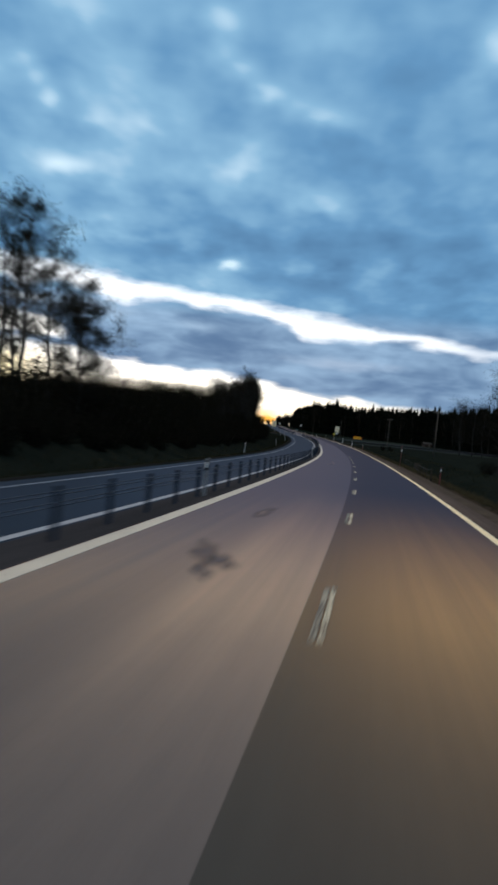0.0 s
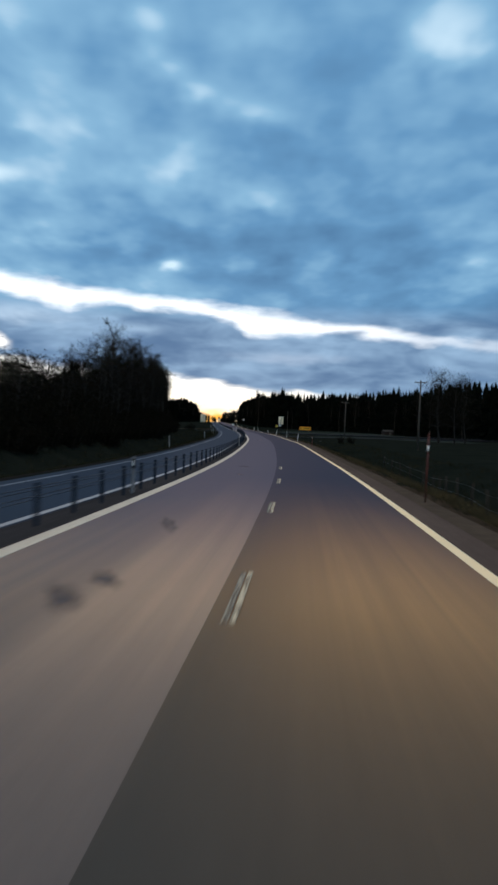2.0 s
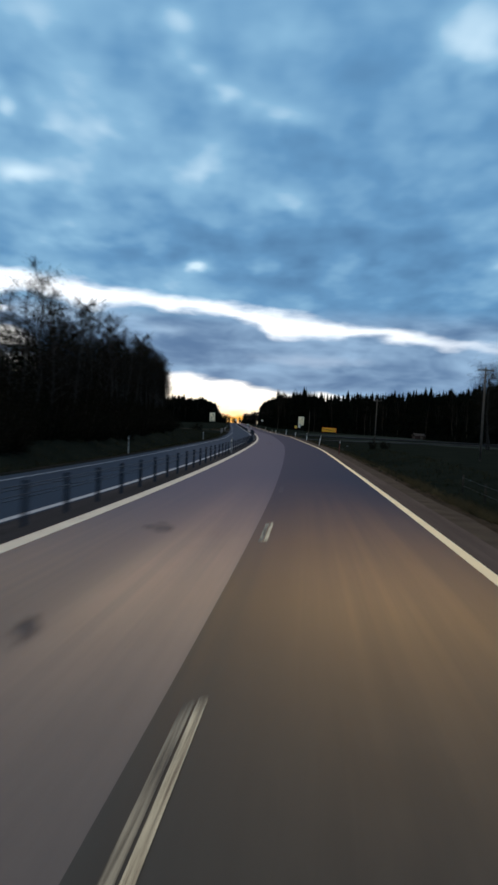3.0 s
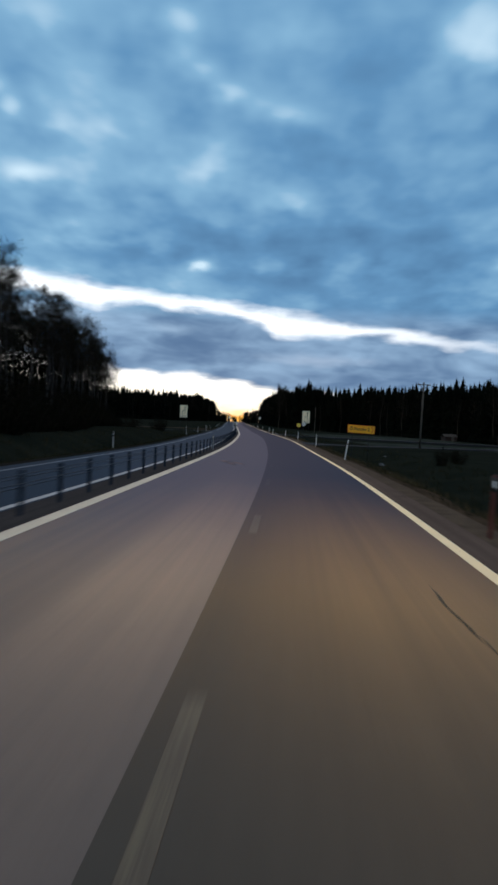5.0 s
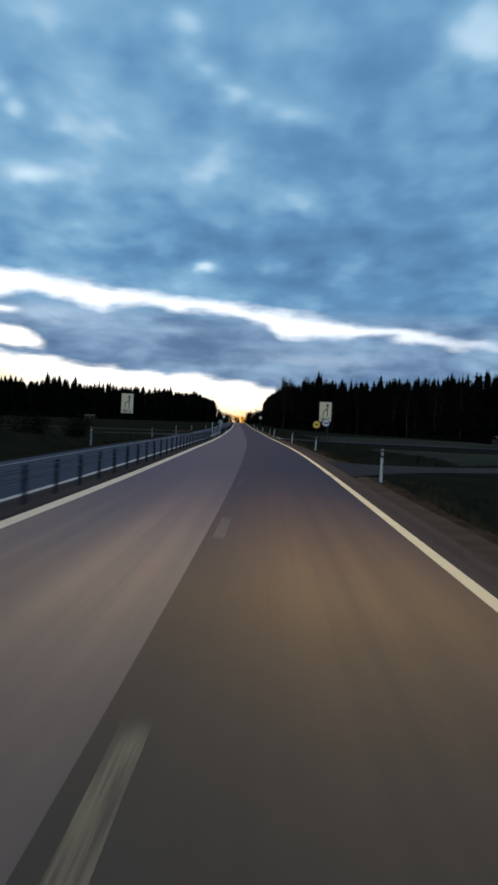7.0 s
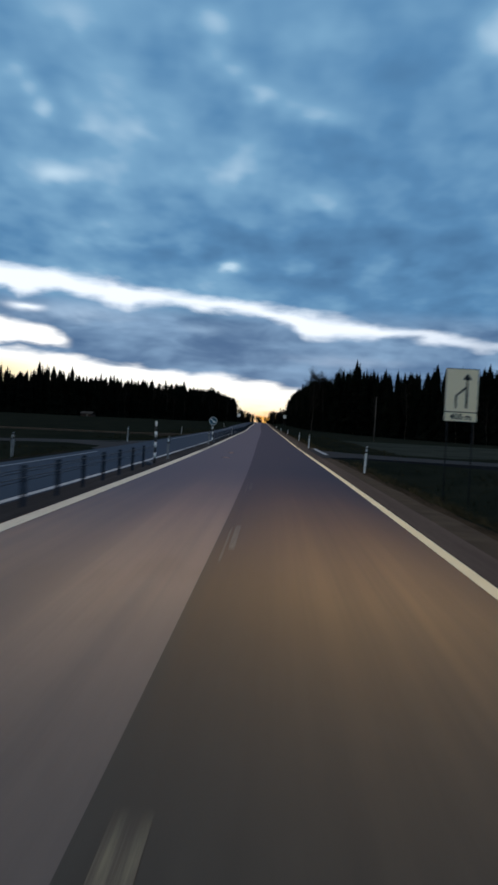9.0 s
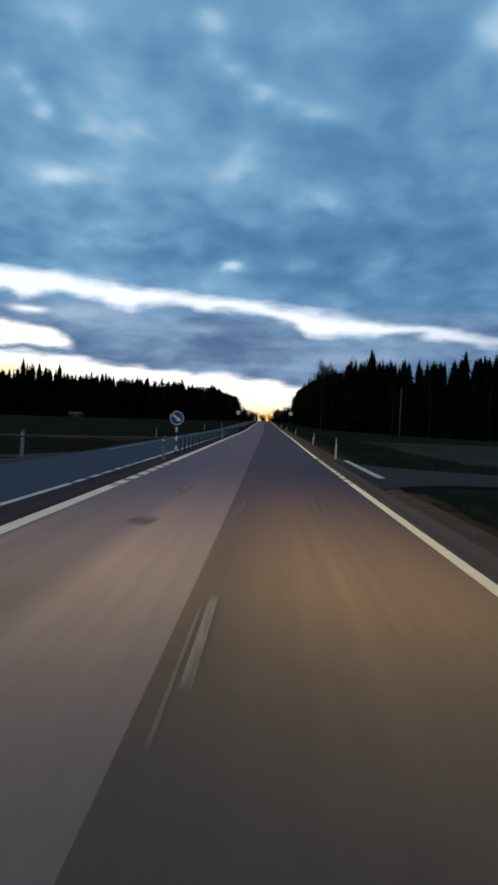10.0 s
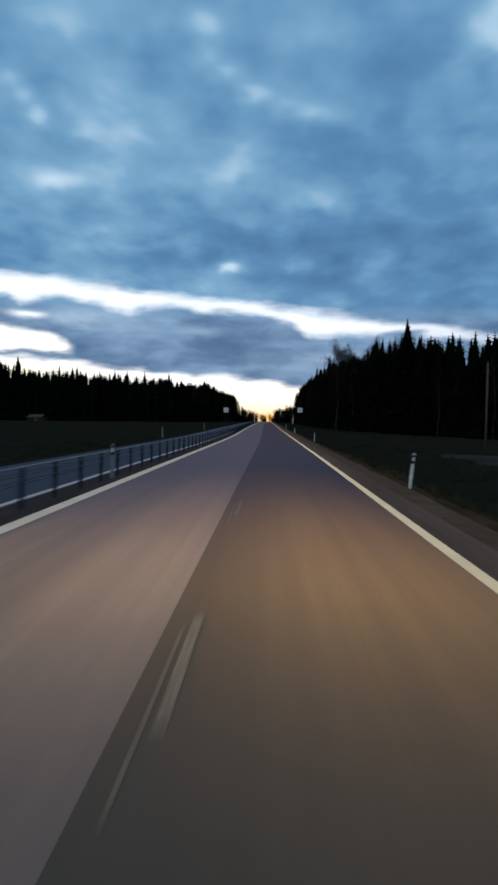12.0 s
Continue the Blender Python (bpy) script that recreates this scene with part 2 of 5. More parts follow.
def asphalt(name, dark, light, stain, rough, coord="UV", track=None, spec=0.3, beam_tint=None, far_gloss=None, rut=None):
    """Asphalt; coord UV runs across and along the road. track: offset, half-width and colour of the lane centre, paler
    to paint headlight glow.
    beam_tint: warm colour of the painted headlight glow on the lane centre; far_gloss: colour of the gloss at low
    angles;
    rut: offset, half-width and colour of a dark wheel rut."""
    mat, nt, bsdf = material(name, dark, rough, spec=spec)
    grain = noise_node(nt, 45.0, 3.0, 0.7, coord=coord)
    coarse = noise_node(nt, 7.0, 4.0, 0.65, (1, 0.5, 1), coord)
    patchy = noise_node(nt, 0.35, 4.0, 0.6, (1, 0.25, 1), coord)
    lanes = noise_node(nt, 3.0, 4.0, 0.55, (1, 0.01, 1), coord)
    col = blend(nt, span(nt, patchy, 0.35, 0.68), dark, light)
    col = blend(nt, span(nt, lanes, 0.38, 0.64, 0.0, 0.7), col, stain)
    # lane centre tinted paler to paint the headlight pool
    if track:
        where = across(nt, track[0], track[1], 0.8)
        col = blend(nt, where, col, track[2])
    if rut:
        worn = across(nt, rut[0], rut[1], 0.6)
        col = blend(nt, worn, col, rut[2])
    blot = noise_node(nt, 0.5, 5.0, 0.62, (1, 0.3, 1), coord)
    col = blend(nt, span(nt, blot, 0.60, 0.70, 0.0, 0.6), col, tuple(c * 0.45 for c in dark))
    streak = noise_node(nt, 9.0, 4.0, 0.6, (1, 0.02, 1), coord)
    col = blend(nt, span(nt, streak, 0.45, 0.7, 0.0, 0.14), col, tuple(c * 0.6 for c in dark))
    col = blend(nt, span(nt, coarse, 0.35, 0.7, 0.0, 0.4), col, tuple(c * 0.6 for c in dark))
    col = blend(nt, span(nt, grain, 0.35, 0.65, 0.0, 0.36), col, tuple(c * 0.4 for c in dark))
    nt.links.new(col, bsdf.inputs["Base Color"])
    nt.links.new(span(nt, patchy, 0.3, 0.7, rough - 0.05, rough + 0.07), bsdf.inputs["Roughness"])
    bumped(nt, bsdf, grain, 0.35, 0.006)
    shader = bsdf.outputs[0]
    if beam_tint:
        # headlight glow painted as a warm sheen, strongest along the lane centre
        thick = blend(nt, span(nt, where, 0.0, 0.8, 0.3, 1.0), (0, 0, 0), beam_tint)
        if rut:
            thick = blend(nt, worn, thick, tuple(c * 0.3 for c in beam_tint))
        thick = blend(nt, span(nt, lanes, 0.36, 0.66, 0.0, 0.55), thick, tuple(c * 0.6 for c in beam_tint))
        thick = blend(nt, span(nt, patchy, 0.3, 0.7, 0.0, 0.4), thick, tuple(c * 0.7 for c in beam_tint))
        shader = beam_lit(nt, shader, thick)
    if far_gloss:
        shader = low_angle_gloss(nt, shader, far_gloss)
    nt.links.new(shader, nt.nodes["Material Output"].inputs[0])
    return mat


def paint_line(name, base, ground, wear, beam_tint=None):
    mat, nt, bsdf = material(name, base, 0.7, spec=0.2)
    chips = noise_node(nt, 9.0 if wear < 0.2 else 5.0, 5.0, 0.7, (1, 0.4, 1) if wear < 0.2 else (5, 0.22, 1), "UV")
    dirt = noise_node(nt, 0.8, 3.0, 0.6, (1, 1, 1), "UV")
    col = blend(nt, span(nt, dirt, 0.3, 0.75, 0.0, 0.35), base, tuple(c * 0.55 for c in base))
    col = blend(nt, span(nt, chips, 0.72 - wear, 0.86 - wear), col, ground)
    nt.links.new(col, bsdf.inputs["Base Color"])
    bumped(nt, bsdf, chips, 0.3, 0.004)
    # same painted headlight glow and dark far gloss as on the asphalt
    if beam_tint:
        nt.links.new(low_angle_gloss(nt, beam_lit(nt, bsdf.outputs[0], beam_tint), (0.098, 0.088, 0.107)), nt.nodes["Material Output"].inputs[0])
    return mat


def mottled(name, a, b, scale, rough=0.9, fine=25.0, bump=0.4, metal=0.0, by_object=False, spec=0.3):
    mat, nt, bsdf = material(name, a, rough, metal, spec)
    big, small = noise_node(nt, scale, 4.0), noise_node(nt, fine, 3.0, 0.65)
    col = blend(nt, span(nt, big, 0.32, 0.7), a, b)
    col = blend(nt, span(nt, small, 0.35, 0.75, 0.0, 0.45), col, tuple(c * 0.5 for c in a))
    if by_object:
        info = nt.nodes.new("ShaderNodeObjectInfo")
        col = blend(nt, span(nt, info.outputs["Random"], 0.0, 1.0, 0.0, 0.5), col, tuple(c * 0.55 for c in b))
    nt.links.new(col, bsdf.inputs["Base Color"])
    bumped(nt, bsdf, small, bump, 0.02)
    return mat


# paler lane centre, warm sheen and dark far gloss paint the headlight pool
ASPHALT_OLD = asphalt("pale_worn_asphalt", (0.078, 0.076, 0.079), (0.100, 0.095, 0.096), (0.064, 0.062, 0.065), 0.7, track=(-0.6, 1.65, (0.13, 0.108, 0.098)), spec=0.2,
                      beam_tint=(1.0, 0.475, 0.215), far_gloss=(0.155, 0.135, 0.16), rut=(-1.75, 0.6, (0.062, 0.058, 0.062)))
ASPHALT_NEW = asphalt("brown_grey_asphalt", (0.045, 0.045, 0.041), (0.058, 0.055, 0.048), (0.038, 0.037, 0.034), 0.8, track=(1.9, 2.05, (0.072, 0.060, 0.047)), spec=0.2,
                      beam_tint=(0.93, 0.385, 0.105), far_gloss=(0.095, 0.085, 0.105))
ASPHALT_FAR = asphalt("blue_grey_asphalt", (0.017, 0.027, 0.042), (0.026, 0.039, 0.058), (0.014, 0.022, 0.034), 0.8, spec=0.03, far_gloss=(0.06, 0.072, 0.095))
ASPHALT_SIDE = asphalt("grey_side_asphalt", (0.023, 0.025, 0.029), (0.038, 0.041, 0.047), (0.019, 0.021, 0.024), 0.92, "Object", spec=0.04)
MEDIAN = asphalt("dark_median_asphalt", (0.042, 0.041, 0.044), (0.066, 0.063, 0.066), (0.032, 0.031, 0.034), 0.9, spec=0.0)
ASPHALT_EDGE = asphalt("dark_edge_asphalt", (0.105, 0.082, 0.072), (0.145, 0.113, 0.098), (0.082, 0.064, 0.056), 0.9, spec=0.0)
GRAVEL = mottled("gravel_verge", (0.062, 0.050, 0.040), (0.098, 0.078, 0.060), 1.4, 0.95, 40.0, 0.8, spec=0.0)
DARK_VERGE = mottled("dark_earth_verge", (0.012, 0.013, 0.013), (0.022, 0.022, 0.020), 1.4, 0.95, 30.0, 0.8, spec=0.0)
SOIL = mottled("bare_brown_soil", (0.030, 0.024, 0.018), (0.060, 0.045, 0.032), 0.8, 0.95, 22.0, 0.9, spec=0.0)
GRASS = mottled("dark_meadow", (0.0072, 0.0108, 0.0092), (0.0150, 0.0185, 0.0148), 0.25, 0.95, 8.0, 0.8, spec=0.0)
FIELD = mottled("pale_field_grass", (0.018, 0.024, 0.0225), (0.036, 0.044, 0.040), 0.18, 0.95, 5.0, 0.6, spec=0.0)
BLADE = mottled("grass_blade", (0.014, 0.018, 0.010), (0.046, 0.039, 0.022), 0.6, 0.8, 6.0, 0.1, spec=0.0)
DRY_BLADE = mottled("dry_grass_blade", (0.055, 0.044, 0.024), (0.105, 0.080, 0.040), 0.5, 0.85, 6.0, 0.1, spec=0.0)
LINE = paint_line("cream_road_paint", (0.98, 0.78, 0.47), (0.20, 0.15, 0.10), 0.10)
LINE_DULL = paint_line("dull_cream_road_paint", (0.62, 0.55, 0.44), (0.15, 0.12, 0.10), 0.14)
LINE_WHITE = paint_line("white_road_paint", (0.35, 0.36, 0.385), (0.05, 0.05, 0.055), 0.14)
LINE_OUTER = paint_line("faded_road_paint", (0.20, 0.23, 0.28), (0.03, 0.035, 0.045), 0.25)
LINE_WORN = paint_line("worn_road_paint", (0.17, 0.152, 0.105), (0.060, 0.050, 0.040), 0.30, (0.55, 0.28, 0.12))
LINE_FAINT = paint_line("nearly_gone_road_paint", (0.105, 0.092, 0.066), (0.056, 0.048, 0.040), 0.31, (0.55, 0.27, 0.1))
LINE_DASH = paint_line("scuffed_road_paint", (0.62, 0.53, 0.36), (0.13, 0.09, 0.055), 0.26)
LINE_SCUFF = paint_line("half_gone_road_paint", (0.36, 0.31, 0.22), (0.085, 0.065, 0.045), 0.29)
STEEL = mottled("galvanised_steel", (0.06, 0.075, 0.10), (0.10, 0.12, 0.155), 3.0, 0.5, 30.0, 0.1, 0.7)
POST_STEEL = mottled("dull_post_steel", (0.016, 0.022, 0.034), (0.028, 0.037, 0.054), 3.0, 0.75, 30.0, 0.1, spec=0.1)
DARK_TUBE = mottled("dull_steel_tube", (0.022, 0.024, 0.027), (0.036, 0.038, 0.042), 3.0, 0.9, 30.0, 0.1, spec=0.0)
CABLE = mottled("steel_cable", (0.050, 0.064, 0.088), (0.075, 0.094, 0.125), 3.0, 0.7, 60.0, 0.2, 0.0, spec=0.1)
WHITE_PLASTIC = mottled("white_plastic", (0.74, 0.74, 0.70), (0.84, 0.83, 0.80), 2.0, 0.5, 30.0, 0.05)
GREY_PLASTIC = mottled("grey_plastic", (0.17, 0.18, 0.19), (0.25, 0.26, 0.27), 2.0, 0.5, 30.0, 0.05)
DULL_PLASTIC = mottled("dull_white_plastic", (0.30, 0.31, 0.31), (0.40, 0.41, 0.41), 2.0, 0.6, 30.0, 0.05)
BLACK_PLASTIC = mottled("black_plastic", (0.02, 0.02, 0.022), (0.035, 0.035, 0.035), 2.0, 0.5, 30.0, 0.05)
RED_PLASTIC = mottled("red_plastic", (0.10, 0.024, 0.018), (0.15, 0.035, 0.025), 2.0, 0.5, 30.0, 0.05)
REFLECTOR = mottled("white_reflector", (0.88, 0.88, 0.86), (0.92, 0.92, 0.9), 2.0, 0.25, 30.0, 0.05)
SIGN_WHITE = mottled("cream_sign_sheeting", (0.98, 0.86, 0.58), (0.99, 0.88, 0.62), 1.0, 0.35, 40.0, 0.02)
SIGN_GREY = mottled("silver_sign_sheeting", (0.80, 0.80, 0.80), (0.86, 0.86, 0.86), 1.0, 0.35, 40.0, 0.02)
SIGN_ORANGE = mottled("orange_sign_sheeting", (0.98, 0.45, 0.015), (0.99, 0.50, 0.02), 1.0, 0.35, 40.0, 0.02)
SIGN_YELLOW = mottled("yellow_sign_sheeting", (0.97, 0.78, 0.10), (0.98, 0.82, 0.12), 1.0, 0.35, 40.0, 0.02)
SIGN_RED = mottled("red_sign_border", (0.62, 0.07, 0.02), (0.66, 0.09, 0.03), 1.0, 0.35, 40.0, 0.02)
SIGN_BLUE = mottled("blue_sign_sheeting", (0.02, 0.085, 0.13), (0.026, 0.10, 0.15), 1.0, 0.35, 40.0, 0.02)
SIGN_BLACK = mottled("black_sign_print", (0.02, 0.02, 0.02), (0.03, 0.03, 0.03), 1.0, 0.45, 40.0, 0.02)
BARK = mottled("dark_bark", (0.03, 0.024, 0.02), (0.05, 0.04, 0.032), 2.0, 0.95, 14.0, 0.8, spec=0.1)
BIRCH_BARK = mottled("birch_bark", (0.014, 0.013, 0.012), (0.04, 0.037, 0.034), 3.0, 0.9, 9.0, 0.5, spec=0.1)
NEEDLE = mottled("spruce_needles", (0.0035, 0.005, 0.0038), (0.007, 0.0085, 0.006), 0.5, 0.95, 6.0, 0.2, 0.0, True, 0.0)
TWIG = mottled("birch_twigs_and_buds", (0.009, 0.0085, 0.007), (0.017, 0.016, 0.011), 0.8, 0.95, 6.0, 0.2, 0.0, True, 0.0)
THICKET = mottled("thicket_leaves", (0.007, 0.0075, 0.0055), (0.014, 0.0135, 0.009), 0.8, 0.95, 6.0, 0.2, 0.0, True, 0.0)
POLE_WOOD = mottled("weathered_pole_wood", (0.07, 0.06, 0.052), (0.12, 0.105, 0.09), 1.5, 0.9, 12.0, 0.6, spec=0.1)
STAKE_WOOD = mottled("old_stake_wood", (0.032, 0.027, 0.022), (0.055, 0.046, 0.037), 1.5, 0.95, 12.0, 0.6, spec=0.05)
BOARD = mottled("dark_shed_boards", (0.03, 0.022, 0.02), (0.05, 0.036, 0.03), 2.0, 0.85, 9.0, 0.5, spec=0.1)
TIN = mottled("dull_tin_roof", (0.020, 0.020, 0.021), (0.034, 0.033, 0.032), 1.2, 0.85, 9.0, 0.3, 0.0)

# ---- the road's line ----
# y ahead, x of the seam between the lanes, height of the road
ROAD = ((-400, -71.0, -0.6), (-120, -35.2, -0.1), (-60, -27.5, 0.0), (-20, -22.35, 0.0), (20, -17.22, 0.0), (60, -12.72, -0.01), (100, -8.85, 0.08), (140, -5.86, 0.39),
        (180, -3.42, 0.85), (220, -1.75, 1.22), (260, -0.75, 1.80), (300, -0.26, 2.25), (350, -0.12, 2.82), (400, 0.05, 3.52), (460, 0.20, 4.35),
        (540, 0.0, 5.75), (640, 0.0, 7.50), (800, 0.0, 10.2), (950, 0.0, 12.6), (1100, 0.0, 14.3), (1250, 0.0, 14.3), (1500, 0.0, 11.0), (2000, 0.0, 8.0), (4800, 0.0, 8.0))


def natural_spline(xs, vs):
    xs, vs = np.array(xs, float), np.array(vs, float)
    n, h = len(xs), np.diff(xs)
    A, B = np.eye(n), np.zeros(n)
    for i in range(1, n - 1):
        A[i, i - 1], A[i, i], A[i, i + 1] = h[i - 1], 2 * (h[i - 1] + h[i]), h[i]
        B[i] = 6 * ((vs[i + 1] - vs[i]) / h[i] - (vs[i] - vs[i - 1]) / h[i - 1])
    k = np.linalg.solve(A, B)

    def at(q):
        q = min(max(q, xs[0]), xs[-1])
        i = min(max(int(np.searchsorted(xs, q)) - 1, 0), n - 2)
        a, b, d = xs[i + 1] - q, q - xs[i], h[i]
        return float((k[i] * a ** 3 + k[i + 1] * b ** 3) / (6 * d) + (vs[i] / d - k[i] * d / 6) * a + (vs[i + 1] / d - k[i + 1] * d / 6) * b)
    return at


road_x = natural_spline([r[0] for r in ROAD], [r[1] for r in ROAD])
road_z = natural_spline([r[0] for r in ROAD], [r[2] for r in ROAD])
CROWN = -3.6          # where the cross-fall turns, under the barrier


def fall(x):
    x = min(max(x, -9.0), 4.6)
    return -0.025 * x if x > CROWN else -0.025 * (2 * CROWN - x)


def on_road(x, y, z=0.0):
    return Vector((road_x(y) + x, y, road_z(y) + fall(x) + z))


def heading(y):
    return math.degrees(-math.atan2(road_x(y + 2) - road_x(y - 2), 4))


def steps(y0, y1, fine=4.0):
    n = max(1, math.ceil((y1 - y0) / fine))
    return [y0 + (y1 - y0) * i / n for i in range(n + 1)]


def mesh_object(name, verts, faces, mat, parent=None, smooth=False):
    me = bpy.data.meshes.new(name)
    me.from_pydata([tuple(v) for v in verts], [], faces)
    me.materials.append(mat)
    if smooth:
        me.polygons.foreach_set("use_smooth", [True] * len(me.polygons))
    me.update()
    ob = new(name, me)
    ob.parent = parent
    return ob


def ribbon(name, x0, x1, ys, z, mat, thick=0.0, parent=None, wave=0.0):
    """A strip along the road between two offsets, with a rim of that thickness."""
    verts, faces, flat = [], [], []
    for y in ys:
        flat += [(x0, y), (x1, y), (x0 - thick, y), (x1 + thick, y)]
        w = wave * noise.noise((0.0, y * 0.3, x0)) if wave else 0.0
        a, b = on_road(x0 + w, y, z), on_road(x1 + w, y, z)
        verts += [a, b, a - Vector((0, 0, thick)), b - Vector((0, 0, thick))]
    for i in range(len(ys) - 1):
        a, b = 4 * i, 4 * i + 4
        faces.append((a, a + 1, b + 1, b))
        if thick:
            faces += [(a + 1, a + 3, b + 3, b + 1), (a + 2, a, b, b + 2)]
    if thick:
        k = 4 * (len(ys) - 1)
        faces += [(0, 2, 3, 1), (k, k + 1, k + 3, k + 2)]
    ob = mesh_object(name, verts, faces, mat, parent)
    uv = ob.data.uv_layers.new(name="along_road")
    for loop in ob.data.loops:
        uv.data[loop.index].uv = flat[loop.vertex_index]
    return ob


def part(name, bm, mat, parent, label=""):
    """Links a bmesh as one mesh object under a thing or a part."""
    me = bpy.data.meshes.new(name)
    bm.to_mesh(me)
    bm.free()
    me.materials.append(mat)
    ob = new(name, me)
    ob.parent = parent
    if label:
        ob["label"] = label
    return ob


def box(size, at=(0, 0, 0), bevel=0.0, turn=None):
    bm = bmesh.new()
    bmesh.ops.create_cube(bm, size=1.0)
    bmesh.ops.scale(bm, vec=size, verts=bm.verts)
    if bevel:
        bmesh.ops.bevel(bm, geom=bm.edges[:], offset=bevel, segments=2, affect="EDGES")
    if turn is not None:
        bmesh.ops.transform(bm, matrix=turn, verts=bm.verts)
    bmesh.ops.translate(bm, vec=at, verts=bm.verts)
    return bm


def rod(r0, r1, length, at=(0, 0, 0), sides=12, turn=None):
    bm = bmesh.new()
    bmesh.ops.create_cone(bm, cap_ends=True, segments=sides, radius1=r0, radius2=r1, depth=length)
    bmesh.ops.translate(bm, vec=(0, 0, length / 2), verts=bm.verts)
    if turn is not None:
        bmesh.ops.transform(bm, matrix=turn, verts=bm.verts)
    bmesh.ops.translate(bm, vec=at, verts=bm.verts)
    for f in bm.faces:
        f.smooth = len(f.verts) == 4
    return bm


def plate(outline, depth, y=0.0):
    """A flat shape in the xz plane with a thickness in y."""
    bm = bmesh.new()
    front = [bm.verts.new((x, y, z)) for x, z in outline]
    rear = [bm.verts.new((x, y + depth, z)) for x, z in outline]
    bm.faces.new(front)
    bm.faces.new(rear[::-1])
    n = len(outline)
    for i in range(n):
        bm.faces.new((front[i], rear[i], rear[(i + 1) % n], front[(i + 1) % n]))
    bmesh.ops.recalc_face_normals(bm, faces=bm.faces[:])
    return bm


def ring(r, n=32, squash=1.0):
    return [(r * math.cos(6.28319 * i / n), squash * r * math.sin(6.28319 * i / n)) for i in range(n)]


def rounded(w, h, r=0.05, n=4):
    pts = []
    for cx, cz, a0 in ((w / 2 - r, h / 2 - r, 0), (r - w / 2, h / 2 - r, 90), (r - w / 2, r - h / 2, 180), (w / 2 - r, r - h / 2, 270)):
        for i in range(n + 1):
            a = radians(a0 + 90 * i / n)
            pts.append((cx + r * math.cos(a), cz + r * math.sin(a)))
    return pts


def empty(name, at, turn=0.0, lean=0.0):
    e = new(name)
    e.matrix_basis = pose(*at, 0, lean, turn)
    e.empty_display_size = 0.2
    return e


def lettering(text, size, at, mat, parent):
    cu = bpy.data.curves.new("lettering", "FONT")
    cu.body, cu.size, cu.align_x, cu.align_y, cu.extrude, cu.resolution_u = text, size, "CENTER", "CENTER", 0.002, 3
    cu.offset = size * 0.022
    cu.materials.append(mat)
    ob = new("lettering", cu)
    ob.parent = parent
    ob.matrix_basis = pose(*at, 90, 0, 0)
    return ob


# ---- ground ----
def bump_fn(y, centre, half, soft):
    d = abs(y - centre) - half
    return 1.0 if d < 0 else max(0.0, 1 - d / soft)


def land(x, y):
    """Height of the open ground beside the road, relative to the road's line."""
    if CROWN - 5.2 < x < 4.5:
        return fall(x) - 0.07
    flat_r = max(bump_fn(y, 252, 9, 7), bump_fn(y, 341, 13, 7))
    flat_l = bump_fn(y, 336, 16, 7)
    if x >= 4.5:
        d = x - 4.5
        prof = float(np.interp(d, (0, 0.9, 3.2, 5.0, 8.0, 20, 60, 200, 3000), (-0.18, -0.22, -0.95, -0.95, -0.5, -0.55, -0.8, -0.8, -0.8)))
        even = float(np.interp(d, (0, 8, 60, 3000), (-0.18, -0.4, -0.8, -0.8)))
        prof += (even - prof) * flat_r
    else:
        d = -8.8 - x
        wood = max(0.0, min(1.0, (295 - y) / 25))
        prof = float(np.interp(d, (0, 0.8, 2.4, 3.6, 5.5, 12, 40, 200, 3000), (-0.06, -0.1, -0.6, -0.6, -0.3, -0.35, -0.3, 0, 0)))
        prof += wood * float(np.interp(d, (0, 2.5, 6, 12, 40), (0, 0, 0.9, 1.1, 1.1)))
        even = float(np.interp(d, (0, 8, 60, 3000), (-0.06, -0.25, -0.3, 0)))
        prof += (even - prof) * flat_l
    rough = 0.12 * noise.noise((x * 0.22, y * 0.22, 0)) + 0.35 * noise.noise((x * 0.03, y * 0.03, 5)) * min(1, d / 15)
    return prof + rough * min(1, d / 1.5)


def spot(x, y, z=0.0):
    """A place on the open ground, by its offset from the road's seam."""
    return Vector((road_x(y) + x, y, road_z(y) + land(x, y) + z))


def build_ground():
    right = [4.4, 4.7, 5.0, 5.4, 6, 6.6, 7.2, 7.8, 8.5, 9.4, 10.5, 12, 14, 16.5, 20, 24, 29, 35, 43, 52, 64, 80, 100, 130, 170, 230, 330, 500, 900, 1800, 4000]
    left = [-9.0 - d for d in (0, 0.5, 1, 1.6, 2.2, 2.8, 3.4, 4.2, 5.2, 6.5, 8, 10, 12.5, 16, 20, 25, 31, 39, 50, 65, 85, 110, 150, 210, 320, 500, 900, 1800, 4000)]
    xs = left[::-1] + [-6.2, CROWN, 0.0] + right
    ys = [-400, -250, -150, -100, -70] + steps(-50, 520, 5.0) + [540, 570, 600, 640, 680, 730, 780, 830, 880, 930, 980, 1050, 1120, 1190, 1260, 1350, 1480, 1700, 2200, 3200, 4800]
    verts = [spot(x, y) for y in ys for x in xs]
    n = len(xs)
    faces = [(j * n + i, j * n + i + 1, (j + 1) * n + i + 1, (j + 1) * n + i) for j in range(len(ys) - 1) for i in range(n - 1)]
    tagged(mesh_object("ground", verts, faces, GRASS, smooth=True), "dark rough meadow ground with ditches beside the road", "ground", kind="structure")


build_ground()

